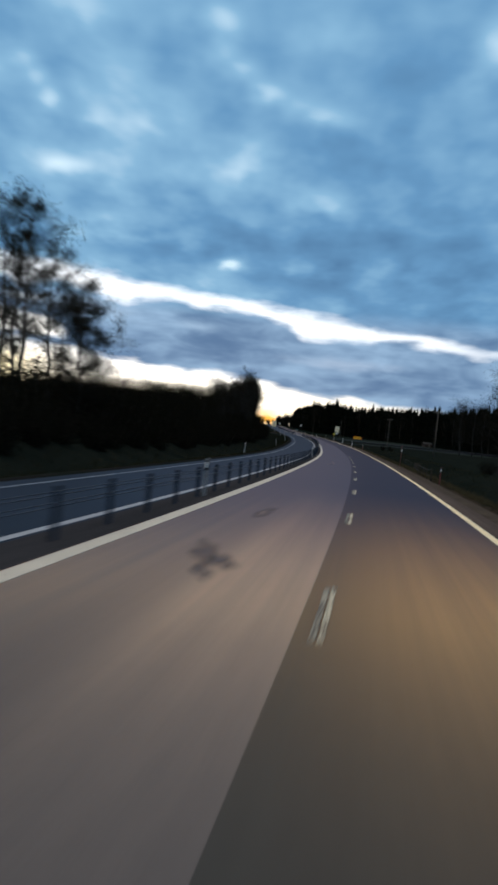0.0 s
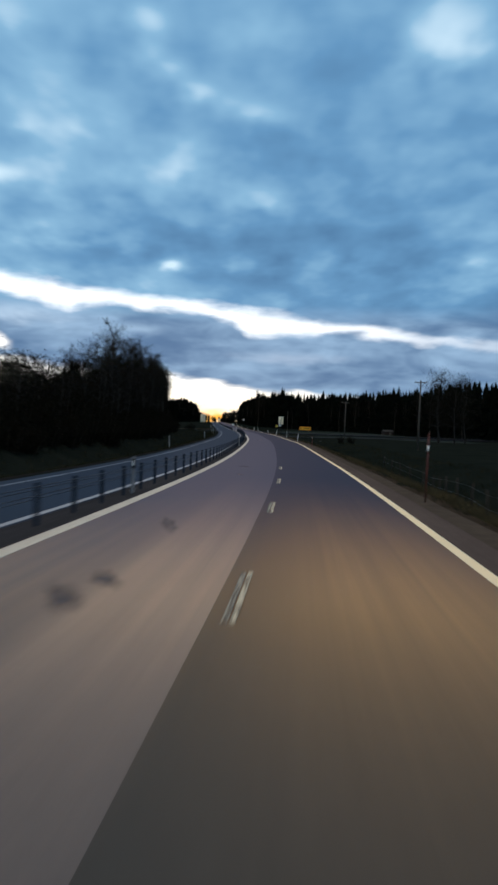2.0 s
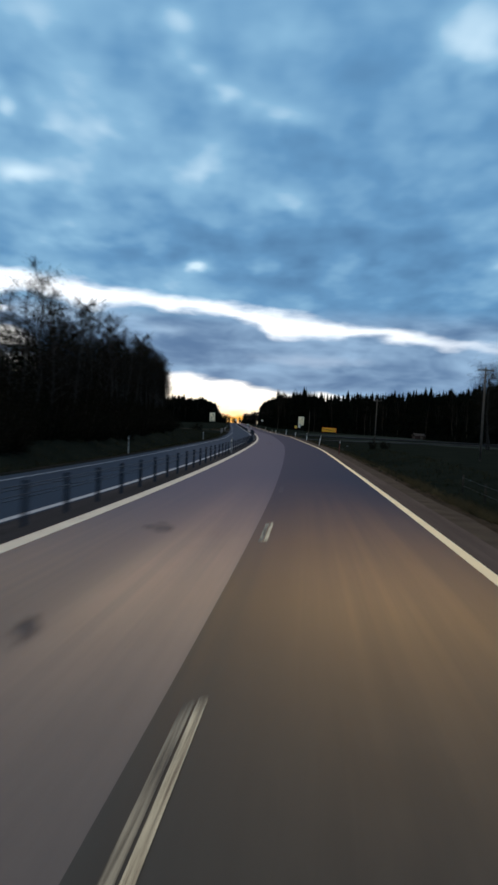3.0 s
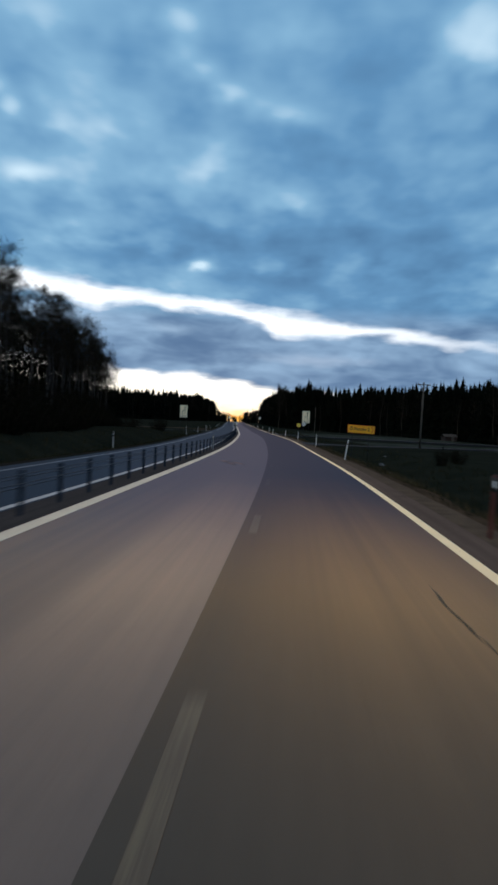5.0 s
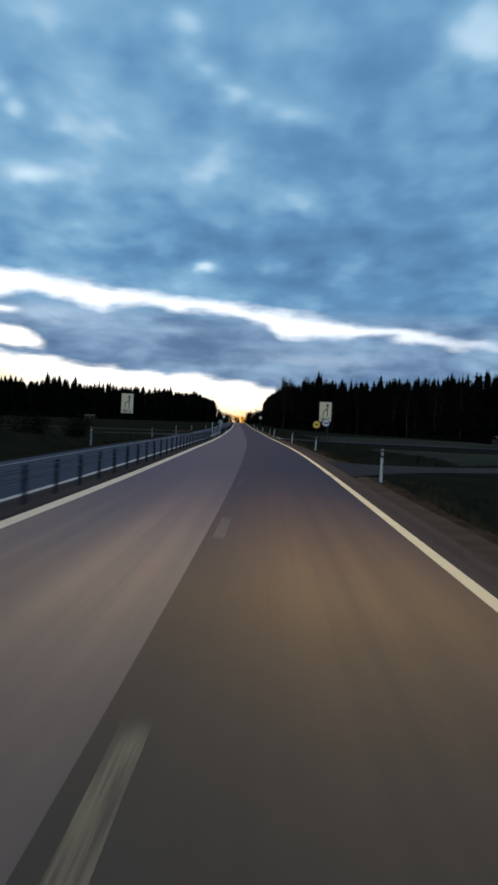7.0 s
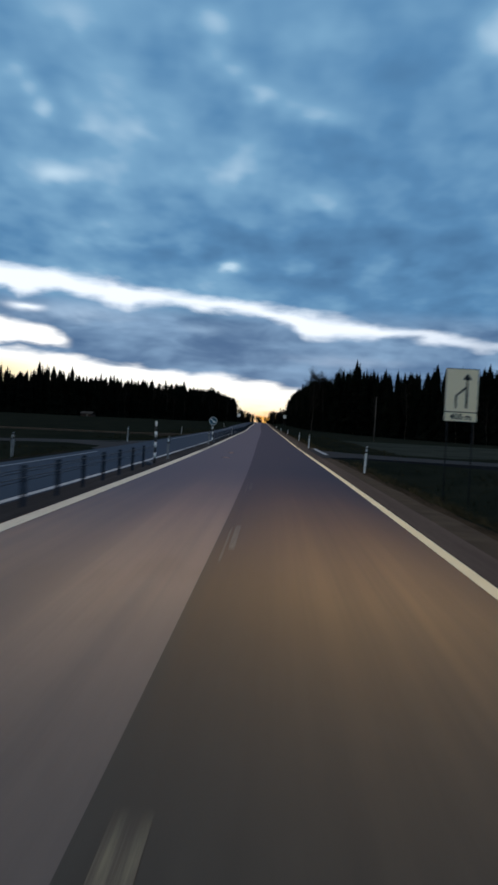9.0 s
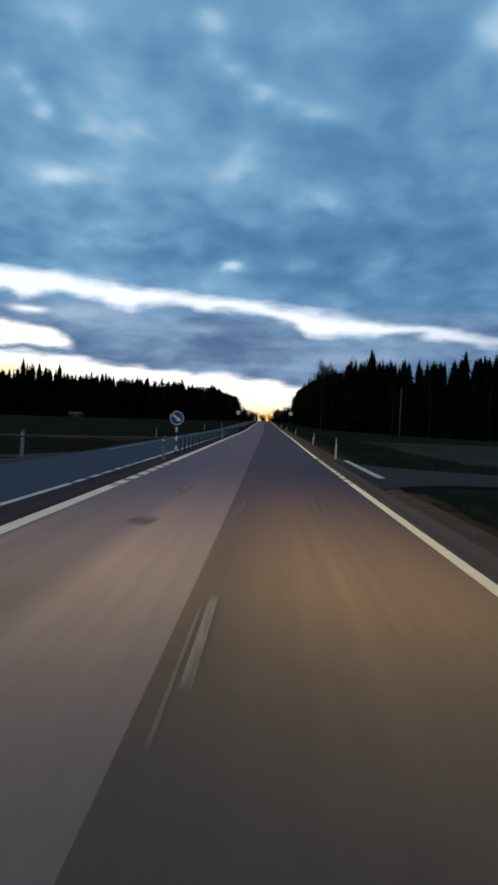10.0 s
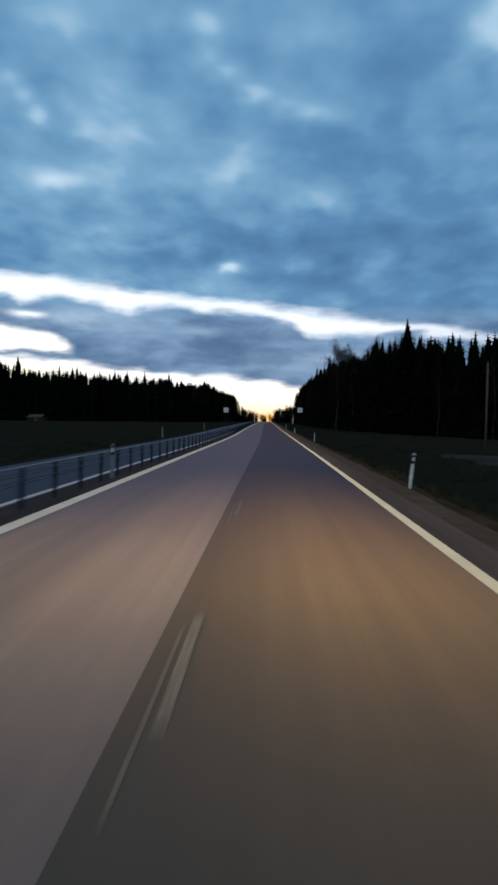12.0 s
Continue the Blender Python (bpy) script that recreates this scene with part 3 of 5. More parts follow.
# ---- road ----
YS = steps(-60, 560, 4.0) + steps(560, 1280, 12.0)[1:]
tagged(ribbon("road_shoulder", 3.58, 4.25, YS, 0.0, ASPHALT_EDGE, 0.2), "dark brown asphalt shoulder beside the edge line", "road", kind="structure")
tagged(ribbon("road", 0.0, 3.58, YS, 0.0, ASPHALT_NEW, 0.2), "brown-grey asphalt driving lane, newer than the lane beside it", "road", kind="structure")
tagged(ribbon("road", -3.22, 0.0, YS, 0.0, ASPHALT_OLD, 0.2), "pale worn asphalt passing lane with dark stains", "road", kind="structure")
tagged(ribbon("median", -4.02, -3.22, YS, 0.0, MEDIAN, 0.2), "dark narrow median strip under the cable barrier", "median", kind="structure")
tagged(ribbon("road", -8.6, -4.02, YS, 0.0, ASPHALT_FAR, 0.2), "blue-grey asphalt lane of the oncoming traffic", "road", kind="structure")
tagged(ribbon("verge", 4.25, 4.95, YS, -0.035, GRAVEL, 0.3, wave=0.12), "narrow brown gravel verge", "verge", kind="structure")
tagged(ribbon("verge", -9.35, -8.6, YS, -0.03, DARK_VERGE, 0.3, wave=0.12), "narrow dark earth verge", "verge", kind="structure")



def soil_strip(y0, y1):
    """Bare earth between the gravel and the grass, with a ragged outer rim."""
    ys = steps(y0, y1, 1.5)
    verts, faces = [], []
    for y in ys:
        out = 5.75 + 0.45 * noise.noise((0.0, y * 0.11, 2.0)) + 0.3 * noise.noise((0.0, y * 0.6, 7.0))
        for x, up in ((4.8, 0.0), (5.05, 0.03), (0.5 * (5.05 + out), 0.03), (out - 0.15, 0.02), (out, -0.06)):
            verts.append(spot(x, y, up + 0.012 * noise.noise((x * 3, y * 2, 0))))
    for i in range(len(ys) - 1):
        faces += [(5 * i + k, 5 * i + k + 1, 5 * i + k + 6, 5 * i + k + 5) for k in range(4)]
    return tagged(mesh_object("verge", verts, faces, SOIL, smooth=True), "bare brown earth between the gravel and the grass", "verge", kind="structure")


def field(x0, x1, y0, y1):
    """A mown meadow lying a hand above the rough ground, with an uneven rim."""
    xs, ys = [x0 + (x1 - x0) * i / 14 for i in range(15)], steps(y0, y1, 6.0)
    verts = []
    for j, y in enumerate(ys):
        for i, x in enumerate(xs):
            rim = i in (0, 14) or j in (0, len(ys) - 1)
            verts.append(spot(x + 1.2 * noise.noise((x, y * 0.07, 4.0)), y + 1.5 * noise.noise((x * 0.1, y, 9.0)), -0.12 if rim else 0.08))
    n = 15
    faces = [(j * n + i, j * n + i + 1, (j + 1) * n + i + 1, (j + 1) * n + i) for j in range(len(ys) - 1) for i in range(n - 1)]
    return tagged(mesh_object("field", verts, faces, FIELD, smooth=True), "pale grey-green mown meadow before the forest", "field", kind="structure")


field(12.5, 56.0, 268.0, 322.0)
field(11.5, 58.0, 362.0, 440.0)
for reach in ((-40, 246.0), (258.0, 330.0), (352.0, 520.0)):
    soil_strip(*reach)

# ---- road markings ----
DASH_START = (325.0, 338.3)
EXIT = (332.0, 352.0)


def marking(x, width, y0, y1, mat, label, dashed=None, thick=0.004):
    ob = ribbon("road_marking", x - width / 2, x + width / 2, steps(y0, y1), 0.002 + thick, mat, thick)
    return tagged(ob, label, "road marking", dashed or "", "structure")


for y0, y1 in ((-60, DASH_START[0]), (DASH_START[1], 1270)):
    marking(-3.07, 0.25, y0, y1, LINE_DULL, "solid cream edge line beside the median")
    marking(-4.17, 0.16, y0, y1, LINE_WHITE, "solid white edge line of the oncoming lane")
for y0, y1 in ((-60, 244.0), (244.35, EXIT[0]), (EXIT[1], 1270)):
    marking(3.47, 0.2, y0, y1, LINE, "solid cream edge line beside the verge")
for y0, y1 in ((-60, 318), (352, 1270)):
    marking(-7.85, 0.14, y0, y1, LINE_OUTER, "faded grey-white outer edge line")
y = DASH_START[0] + 0.5
while y < DASH_START[1] - 1.2:
    marking(-3.07, 0.25, y, y + 1.3, LINE_DULL, "short cream dash across the median gap", "dashes across the gap")
    marking(-4.17, 0.16, y, y + 1.3, LINE_WHITE, "short white dash across the median gap", "dashes across the gap")
    y += 2.15
y = EXIT[0] + 0.45
while y < EXIT[1] - 1.2:
    marking(3.47, 0.2, y, y + 1.35, LINE, "short cream dash across the side road", "dashes across the side road")
    y += 2.06
y = 11.11 - 36
while y < 700:
    if y < 112:
        marking(0.175, 0.065, y - 3.0, y, LINE_SCUFF, "half-gone cream lane dash, one of a double pair", "lane dashes")
        marking(0.255, 0.06, y - 3.0, y + 0.1, LINE_DASH, "worn cream lane dash, one of a double pair", "lane dashes")
    elif y < 280:
        marking(0.215, 0.13 if y < 205 else 0.18, y - 3.0, y, LINE_FAINT if y < 205 else LINE_WORN, "nearly worn-off cream lane dash", "lane dashes", thick=0.001)
    else:
        marking(0.15, 0.03, y - 4.2, y - 0.5, LINE_FAINT, "thin remains of a cream lane dash", "lane dashes", thick=0.001)
        marking(0.25, 0.085, y - 3.0, y, LINE_WORN, "nearly worn-off cream lane dash", "lane dashes", thick=0.001)
    y += 12.0


def stain(x, y, w, l, seed, slant=0.0, label="dark smudged oil stain on the pale asphalt"):
    """A thin irregular film on the road that thins out towards its rim."""
    rng = random.Random(seed)
    n = 40
    waves = [(rng.randint(2, 6), rng.uniform(0, 6.28), rng.uniform(0.03, 0.11)) for _ in range(5)]
    verts, spread = [on_road(x, y, 0.003)], [0.0]
    for ring_at in (0.5, 1.0):
        for i in range(n):
            a = 6.28319 * i / n
            q = ring_at * (1.0 + sum(g * math.sin(k * a + p) for k, p, g in waves))
            verts.append(on_road(x + w * q * math.cos(a) + slant * l * q * math.sin(a), y + l * q * math.sin(a), 0.003))
            spread.append(ring_at)
    faces = [(0, 1 + i, 1 + (i + 1) % n) for i in range(n)] + [(1 + i, 1 + n + i, 1 + n + (i + 1) % n, 1 + (i + 1) % n) for i in range(n)]
    ob = mesh_object("stain", verts, faces, STAIN)
    uv = ob.data.uv_layers.new(name="spread")
    for loop in ob.data.loops:
        uv.data[loop.index].uv = (spread[loop.vertex_index], 0.0)
    return tagged(ob, label, "stain", "road stains", "structure")


def smudge(name, dark, beam_tint):
    """Oil soaked into the road: patchy, with no sharp rim."""
    mat, nt, bsdf = material(name, dark, 0.75, spec=0.15)
    co = nt.nodes.new("ShaderNodeTexCoord")
    sp = nt.nodes.new("ShaderNodeSeparateXYZ")
    nt.links.new(co.outputs["UV"], sp.inputs[0])
    core = span(nt, sp.outputs[0], 1.0, 0.35)
    patches = span(nt, noise_node(nt, 3.2, 4.0, 0.6), 0.36, 0.60, 0.15, 1.0)
    cover = nt.nodes.new("ShaderNodeMath")
    cover.operation = "MULTIPLY"
    nt.links.new(core, cover.inputs[0])
    nt.links.new(patches, cover.inputs[1])
    clear = nt.nodes.new("ShaderNodeBsdfTransparent")
    both = nt.nodes.new("ShaderNodeMixShader")
    nt.links.new(cover.outputs[0], both.inputs[0])
    nt.links.new(clear.outputs[0], both.inputs[1])
    # painted headlight glow over the oil, weaker than on the asphalt
    nt.links.new(beam_lit(nt, bsdf.outputs[0], beam_tint), both.inputs[2])
    nt.links.new(both.outputs[0], nt.nodes["Material Output"].inputs[0])
    return mat


STAIN = smudge("soaked_oil", (0.042, 0.038, 0.040), (0.16, 0.085, 0.06))
for k, (x, y, w, l, slant) in enumerate(((-1.68, 13.2, 0.24, 1.3, -0.15), (-1.28, 12.3, 0.22, 0.9, -0.2), (-1.38, 11.4, 0.16, 0.9, -0.2), (-1.65, 20.6, 0.2, 1.8, 0.03), (-1.54, 69.0, 0.2, 1.0, -0.32),
                                          (-1.36, 70.2, 0.17, 0.7, -0.3), (-1.52, 76.5, 0.15, 1.4, -0.18), (-1.56, 189.1, 0.2, 1.9, -0.19), (-1.88, 191.0, 0.3, 0.8, 0.0), (-1.3, 190.0, 0.18, 1.4, -0.3),
                                          (-1.35, 317.6, 0.26, 0.9, 0.0), (-1.35, 325.5, 0.22, 1.6, -0.05), (-1.4, 97.0, 0.13, 0.6, -0.2), (-1.6, 105.2, 0.28, 0.9, -0.1))):
    stain(x, y, w, l, k, slant)


CRACK = mottled("crack_filler", (0.092, 0.062, 0.036), (0.125, 0.083, 0.048), 6.0, 0.85, 20.0, 0.2, spec=0.1)


def crack(path, width):
    verts, faces = [], []
    rng = random.Random(41)
    fine = []
    for (xa, ya), (xb, yb) in zip(path, path[1:]):
        fine += [(xa + (xb - xa) * k / 6 + rng.gauss(0, 0.012), ya + (yb - ya) * k / 6) for k in range(6)]
    for i, (x, y) in enumerate(fine):
        w = width * rng.uniform(0.3, 1.2) / 2 * min(1.0, 0.3 + i / 6, 0.3 + (len(fine) - i) / 6)
        verts += [on_road(x - w, y, 0.0035), on_road(x + w, y, 0.0035)]
        if i:
            faces.append((2 * i - 2, 2 * i - 1, 2 * i + 1, 2 * i))
    return tagged(mesh_object("crack", verts, faces, CRACK), "dark sealed crack in the brown asphalt", "crack", kind="structure")


crack([(1.93, 321.0), (1.93, 322.0), (1.94, 323.0), (1.97, 324.3), (1.97, 325.1), (1.93, 326.0)], 0.03)
crack([(2.55, 156.5), (2.51, 157.9), (2.46, 158.9), (2.48, 160.2)], 0.04)


def side_road(name, sign, x_end, centre, half, flare, mat, label, sink):
    """A road that leaves the main one on its right (sign 1) or left (-1)."""
    start = 4.25 if sign > 0 else -8.6
    verts, faces = [], []
    n = 26
    for i in range(n + 1):
        x = start + (x_end - start) * (i / n) ** 1.6
        d = abs(x - start)
        hw = half + flare * math.exp(-d / 2.2)
        for side in (-1, 1):
            y = centre(d) + side * hw
            z = road_z(y) + fall(start) + float(np.interp(d, (0, 1, 8, 60), (0.0, -0.03, -0.03 - sink, -0.03 - sink * 2)))
            verts += [(road_x(y) + x, y, z), (road_x(y) + x, y, z - 1.1)]
    for i in range(n):
        a, b = 4 * i, 4 * i + 4
        quads = [(a, a + 2, b + 2, b), (a + 2, a + 3, b + 3, b + 2), (a + 1, a, b, b + 1)]
        faces += quads if sign < 0 else [q[::-1] for q in quads]
    return tagged(mesh_object(name, verts, faces, mat), label, "road", kind="structure")


side_road("side_road", 1, 70, lambda d: 251.5 + 0.9 * d, 2.6, 4.5, ASPHALT_SIDE, "narrow grey side road with a flared mouth", 0.14)
side_road("side_road", 1, 75, lambda d: 340.5 - 0.15 * d, 4.2, 6.5, ASPHALT_SIDE, "grey side road with a flared mouth", 0.10)
side_road("side_road", -1, -70, lambda d: 335.0 + 0.15 * d, 5.0, 8.5, ASPHALT_SIDE, "grey side road opposite the median gap", 0.12)
marking(5.0, 0.3, 336.2, 352.0, LINE_WHITE, "white edge line at the mouth of the side road")
side_road("track", -1, -90, lambda d: 388.0 - 0.35 * d, 1.2, 1.0, GRAVEL, "narrow pale gravel track across the field", 0.10)


# ---- cable barrier ----
def sigma_post():
    """Folded steel channel, open on one side, with a flat cap."""
    out = [(-0.035, -0.055), (0.035, -0.055), (0.035, 0.055), (-0.035, 0.055), (-0.035, 0.03), (-0.027, 0.03), (-0.027, 0.047),
           (0.027, 0.047), (0.027, -0.047), (-0.027, -0.047), (-0.027, -0.03), (-0.035, -0.03)]
    bm = bmesh.new()
    lo = [bm.verts.new((x, y, -0.2)) for x, y in out]
    hi = [bm.verts.new((x, y, 0.71)) for x, y in out]
    for k in range(len(out)):
        bm.faces.new((lo[k], lo[(k + 1) % len(out)], hi[(k + 1) % len(out)], hi[k]))
    cap = box((0.078, 0.118, 0.03), (0, 0, 0.72), 0.006)
    spare = bpy.data.meshes.new("cap")
    cap.to_mesh(spare)
    cap.free()
    bm.from_mesh(spare)
    bpy.data.meshes.remove(spare)
    me = bpy.data.meshes.new("post")
    bm.to_mesh(me)
    bm.free()
    me.materials.append(POST_STEEL)
    return me


POST = sigma_post()


def cable_barrier(y0, y1, gap=2.62):
    base = empty("cable_barrier", on_road(CROWN, y0))
    tagged(base, "grey steel cable barrier on slim posts in the median", "barrier", "median barriers")
    back = base.matrix_basis.inverted()
    y = y0
    while y <= y1:
        p = new("post", POST)
        p.parent = base
        p.matrix_basis = Matrix.Translation(back @ on_road(CROWN, y)) @ pose(0, 0, 0, random.uniform(-1, 1), random.uniform(-1, 1), heading(y))
        y += gap
    for k, z in enumerate((0.44, 0.52, 0.60, 0.67)):
        ys = steps(y0, y1, gap * 2)
        verts, faces = [], []
        off = 0.045 if k % 2 else -0.045
        for i, yy in enumerate(ys):
            c = back @ on_road(CROWN + off, yy, z)
            verts += [c + Vector((0.01 * math.cos(a), 0, 0.01 * math.sin(a))) for a in (0.52, 2.62, 4.71)]
            if i:
                a, b = 3 * i - 3, 3 * i
                faces += [(a, a + 1, b + 1, b), (a + 1, a + 2, b + 2, b + 1), (a + 2, a, b, b + 2)]
        mesh_object("cable", verts, faces, CABLE, base)
    for end in (y0, y1):
        at = back @ on_road(CROWN, end)
        part("anchor", box((0.22, 0.5, 0.12), at + Vector((0, 0, 0.05)), 0.03), STEEL, base)
    return base


cable_barrier(-45.2, 305.0)
cable_barrier(348.0, 690.0)


# ---- guide posts and markers ----
def guidepost(x, y, h, lean=0.0, body=WHITE_PLASTIC, label="white plastic guide post with a black top band", beside=True):
    at = spot(x, y, -0.05) if beside else on_road(x, y)
    p = empty("guidepost", at, heading(y), lean)
    tagged(p, label, "guide post", "guide posts")
    # flattened tube with a slanted cap
    bm = bmesh.new()
    r0 = [bm.verts.new((0.046 * math.cos(a), 0.032 * math.sin(a), 0)) for a in np.arange(0, 6.28, 0.5236)]
    r1 = [bm.verts.new((0.043 * math.cos(a), 0.03 * math.sin(a), h - 0.03 + 0.03 * math.cos(a))) for a in np.arange(0, 6.28, 0.5236)]
    n = len(r0)
    for i in range(n):
        bm.faces.new((r0[i], r0[(i + 1) % n], r1[(i + 1) % n], r1[i]))
    bm.faces.new(r1)
    part("post", bm, body, p)
    band = part("band", rod(0.052, 0.052, 0.26, (0, 0, h - 0.33), 14, Matrix.Diagonal((1, 0.7, 1, 1))), BLACK_PLASTIC, p, "black plastic band")
    part("reflector", box((0.046, 0.014, 0.13), (0, -0.04, h - 0.2), 0.004), REFLECTOR, band, "white reflector plate")
    return p


for x, y, h, lean in ((4.92, 208.4, 1.36, 8), (5.17, 243.3, 1.3, 0.5), (5.35, 281.8, 1.2, 2), (5.1, 312.8, 1.32, 2), (4.62, 354.2, 1.3, 0.5),
                      (5.05, 390.6, 1.16, 6), (5.2, 453.0, 1.0, 3), (5.2, 512.0, 1.0, 0), (5.2, 575.0, 1.0, 1)):
    guidepost(x, y, h, lean)
for x, y in ((-10.1, 88.3), (-10.4, 151.0), (-10.1, 209.6), (-9.8, 268.5), (-10.3, 311.0), (-9.8, 341.5), (-10.4, 394.0), (-9.9, 456.0), (-9.9, 520.0)):
    guidepost(x, y, 1.25, random.uniform(-1, 1), DULL_PLASTIC, "dull white guide post with a black top band")
for y in (23.4, 84.0, 150.3, 208.0, 388.5):
    guidepost(CROWN + 0.09, y, 0.98, 0, GREY_PLASTIC, "grey guide post with a pale reflector on the barrier", False)
for y in (310.8, 340.2):
    guidepost(-3.55, y, 1.0, 0, GREY_PLASTIC, "grey guide post in the median gap", False)
for x, y, h in ((5.1, 53.5, 1.12), (4.5, 166.1, 1.28)):
    guidepost(x, y, h, 2, RED_PLASTIC, "red plastic marker post with white reflectors")


def snow_stake(x, y, h):
    p = tagged(empty("snow_stake", spot(x, y, -0.1), heading(y), 1.5), "tall slim dark red snow stake with a white reflector", "snow stake")
    part("stake", rod(0.026, 0.02, h + 0.1, (0, 0, 0), 10), RED_PLASTIC, p)
    part("tip", rod(0.021, 0.004, 0.06, (0, 0, h + 0.1), 10), BLACK_PLASTIC, p)
    part("reflector", rod(0.03, 0.03, 0.17, (0, 0, h - 0.45), 12), REFLECTOR, p, "white reflector sleeve")


snow_stake(4.65, 86.6, 2.1)


def striped_post():
    p = tagged(empty("marker_post", on_road(CROWN, 306.5), heading(306.5)), "slim marker post with black and white stripes", "marker post")
    for k in range(8):
        part("stripe", rod(0.04, 0.04, 0.2, (0, 0, 0.2 * k), 12), REFLECTOR if k % 2 else BLACK_PLASTIC, p)
    return p


striped_post()


# ---- road signs ----
def legs(p, places, height, r=0.026):
    for x in places:
        part("leg", rod(r, r, height, (x, 0.05, -0.35), 10), DARK_TUBE, p)


def arrow_shape(pts, width):
    """A bent bar in the sign's plane through the points."""
    lft, rgt = [], []
    for i, (x, z) in enumerate(pts):
        a = pts[max(i - 1, 0)]
        b = pts[min(i + 1, len(pts) - 1)]
        d = Vector((b[0] - a[0], b[1] - a[1])).normalized()
        lft.append((x - d.y * width / 2, z + d.x * width / 2))
        rgt.append((x + d.y * width / 2, z - d.x * width / 2))
    return lft + rgt[::-1]


def lane_sign(x, y, low=2.4, w=1.24, h=1.68, plain=False, text="400 m"):
    """Tall sign with a merging-lane arrow over a distance plate."""
    at = spot(x, y)
    g = low - fall(4.6) - (land(x, y) - fall(4.6))
    p = tagged(empty("lane_sign", at, heading(y)), "tall cream sign with a black merging-lane arrow and distance plate" if not plain else "small pale square sign on a post", "road sign", "lane signs")
    legs(p, (-0.4 * w, 0.4 * w), g + h + 0.45)
    panel = part("panel", plate([(a, b + g + 0.4 + h / 2) for a, b in rounded(w, h, 0.04)], 0.03), SIGN_WHITE if not plain else SIGN_GREY, p)
    if plain:
        part("border", plate([(a, b + g + 0.4 + h / 2) for a, b in rounded(w + 0.05, h + 0.05, 0.04)], 0.02, 0.012), SIGN_BLACK, p)
        part("symbol", plate([(a, b + g + 0.4 + h / 2) for a, b in arrow_shape([(0.05, -0.25 * h), (0.05, 0.25 * h)], 0.09)], 0.004, -0.006), SIGN_BLACK, panel)
        return p
    part("border", plate([(a, b + g + 0.4 + h / 2) for a, b in rounded(w + 0.06, h + 0.06, 0.05)], 0.02, 0.012), SIGN_BLACK, p)
    z0 = g + 0.4
    lower = part("distance_plate", plate([(a, b + g + 0.19) for a, b in rounded(w, 0.34, 0.03)], 0.03), SIGN_WHITE, p)
    part("plate_border", plate([(a, b + g + 0.19) for a, b in rounded(w + 0.06, 0.4, 0.04)], 0.02, 0.012), SIGN_BLACK, p)
    part("through_arrow", plate(arrow_shape([(0.2, z0 + 0.14), (0.2, z0 + 1.3)], 0.085), 0.004, -0.006), SIGN_BLACK, panel)
    part("arrow_head", plate([(0.2, z0 + 1.52), (0.02, z0 + 1.27), (0.38, z0 + 1.27)], 0.004, -0.011), SIGN_BLACK, panel)
    part("merging_arrow", plate(arrow_shape([(-0.22, z0 + 0.14), (-0.22, z0 + 0.62), (0.16, z0 + 0.96)], 0.075), 0.004, -0.006), SIGN_BLACK, panel)
    lettering(text, 0.33, (0, -0.006, g + 0.19), SIGN_BLACK, lower)
    return p


lane_sign(8.25, 308.0, 2.3, 1.27)
lane_sign(-12.75, 308.0, 2.3)
lane_sign(6.0, 512.0, 2.7, 0.75, 0.75, True)
lane_sign(-5.9, 512.0, 2.5, 0.75, 0.75, True)


def direction_sign():
    x, y = 6.62, 216.0
    at = spot(x, y)
    g = 1.56 - land(x, y)
    p = tagged(empty("direction_sign", at, heading(y), 1.5), "orange direction sign with dark lettering and a red chevron", "road sign")
    legs(p, (-0.6, 0.6), g + 0.8, 0.028)
    panel = part("panel", plate([(a, b + g + 0.27) for a, b in rounded(1.92, 0.54, 0.04)], 0.03), SIGN_ORANGE, p)
    part("border", plate([(a, b + g + 0.27) for a, b in rounded(1.97, 0.59, 0.05)], 0.02, 0.012), SIGN_RED, p, "dark red border")
    part("chevron", plate(arrow_shape([(0.72, g + 0.5), (0.88, g + 0.27), (0.72, g + 0.04)], 0.06), 0.004, -0.006), SIGN_RED, panel, "dark red chevron")
    lettering("Ö Persön 2", 0.31, (-0.12, -0.006, g + 0.27), SIGN_BLACK, panel)


direction_sign()


def round_signs():
    for x, z, face, edge, label in ((5.55, 1.85, SIGN_YELLOW, SIGN_RED, "round yellow sign with a red border"),
                                    (6.3, 2.02, SIGN_GREY, SIGN_BLACK, "round pale sign with dark vehicle shapes")):
        y = 284.5
        at = spot(x, y)
        g = z - land(x, y)
        p = tagged(empty("round_sign", at, heading(y)), label, "road sign", "round signs")
        legs(p, (0.0,), g + 0.4)
        part("rim", plate([(a, b + g) for a, b in ring(0.31)], 0.03), edge, p)
        front = part("face", plate([(a, b + g) for a, b in ring(0.275)], 0.008, -0.006), face, p)
        if face is SIGN_GREY:
            for dx in (-0.1, 0.1):
                part("symbol", plate([(a * 0.17 + dx, b * 0.11 + g) for a, b in ((-.5, -.5), (.5, -.5), (.5, .1), (.25, .5), (-.25, .5), (-.5, .1))], 0.004, -0.011), SIGN_BLACK, front)
        else:
            part("symbol", plate([(a * 0.22, b * 0.1 + g) for a, b in ((-.5, -.5), (.5, -.5), (.5, .5), (-.5, .5))], 0.004, -0.011), SIGN_BLACK, front)


round_signs()


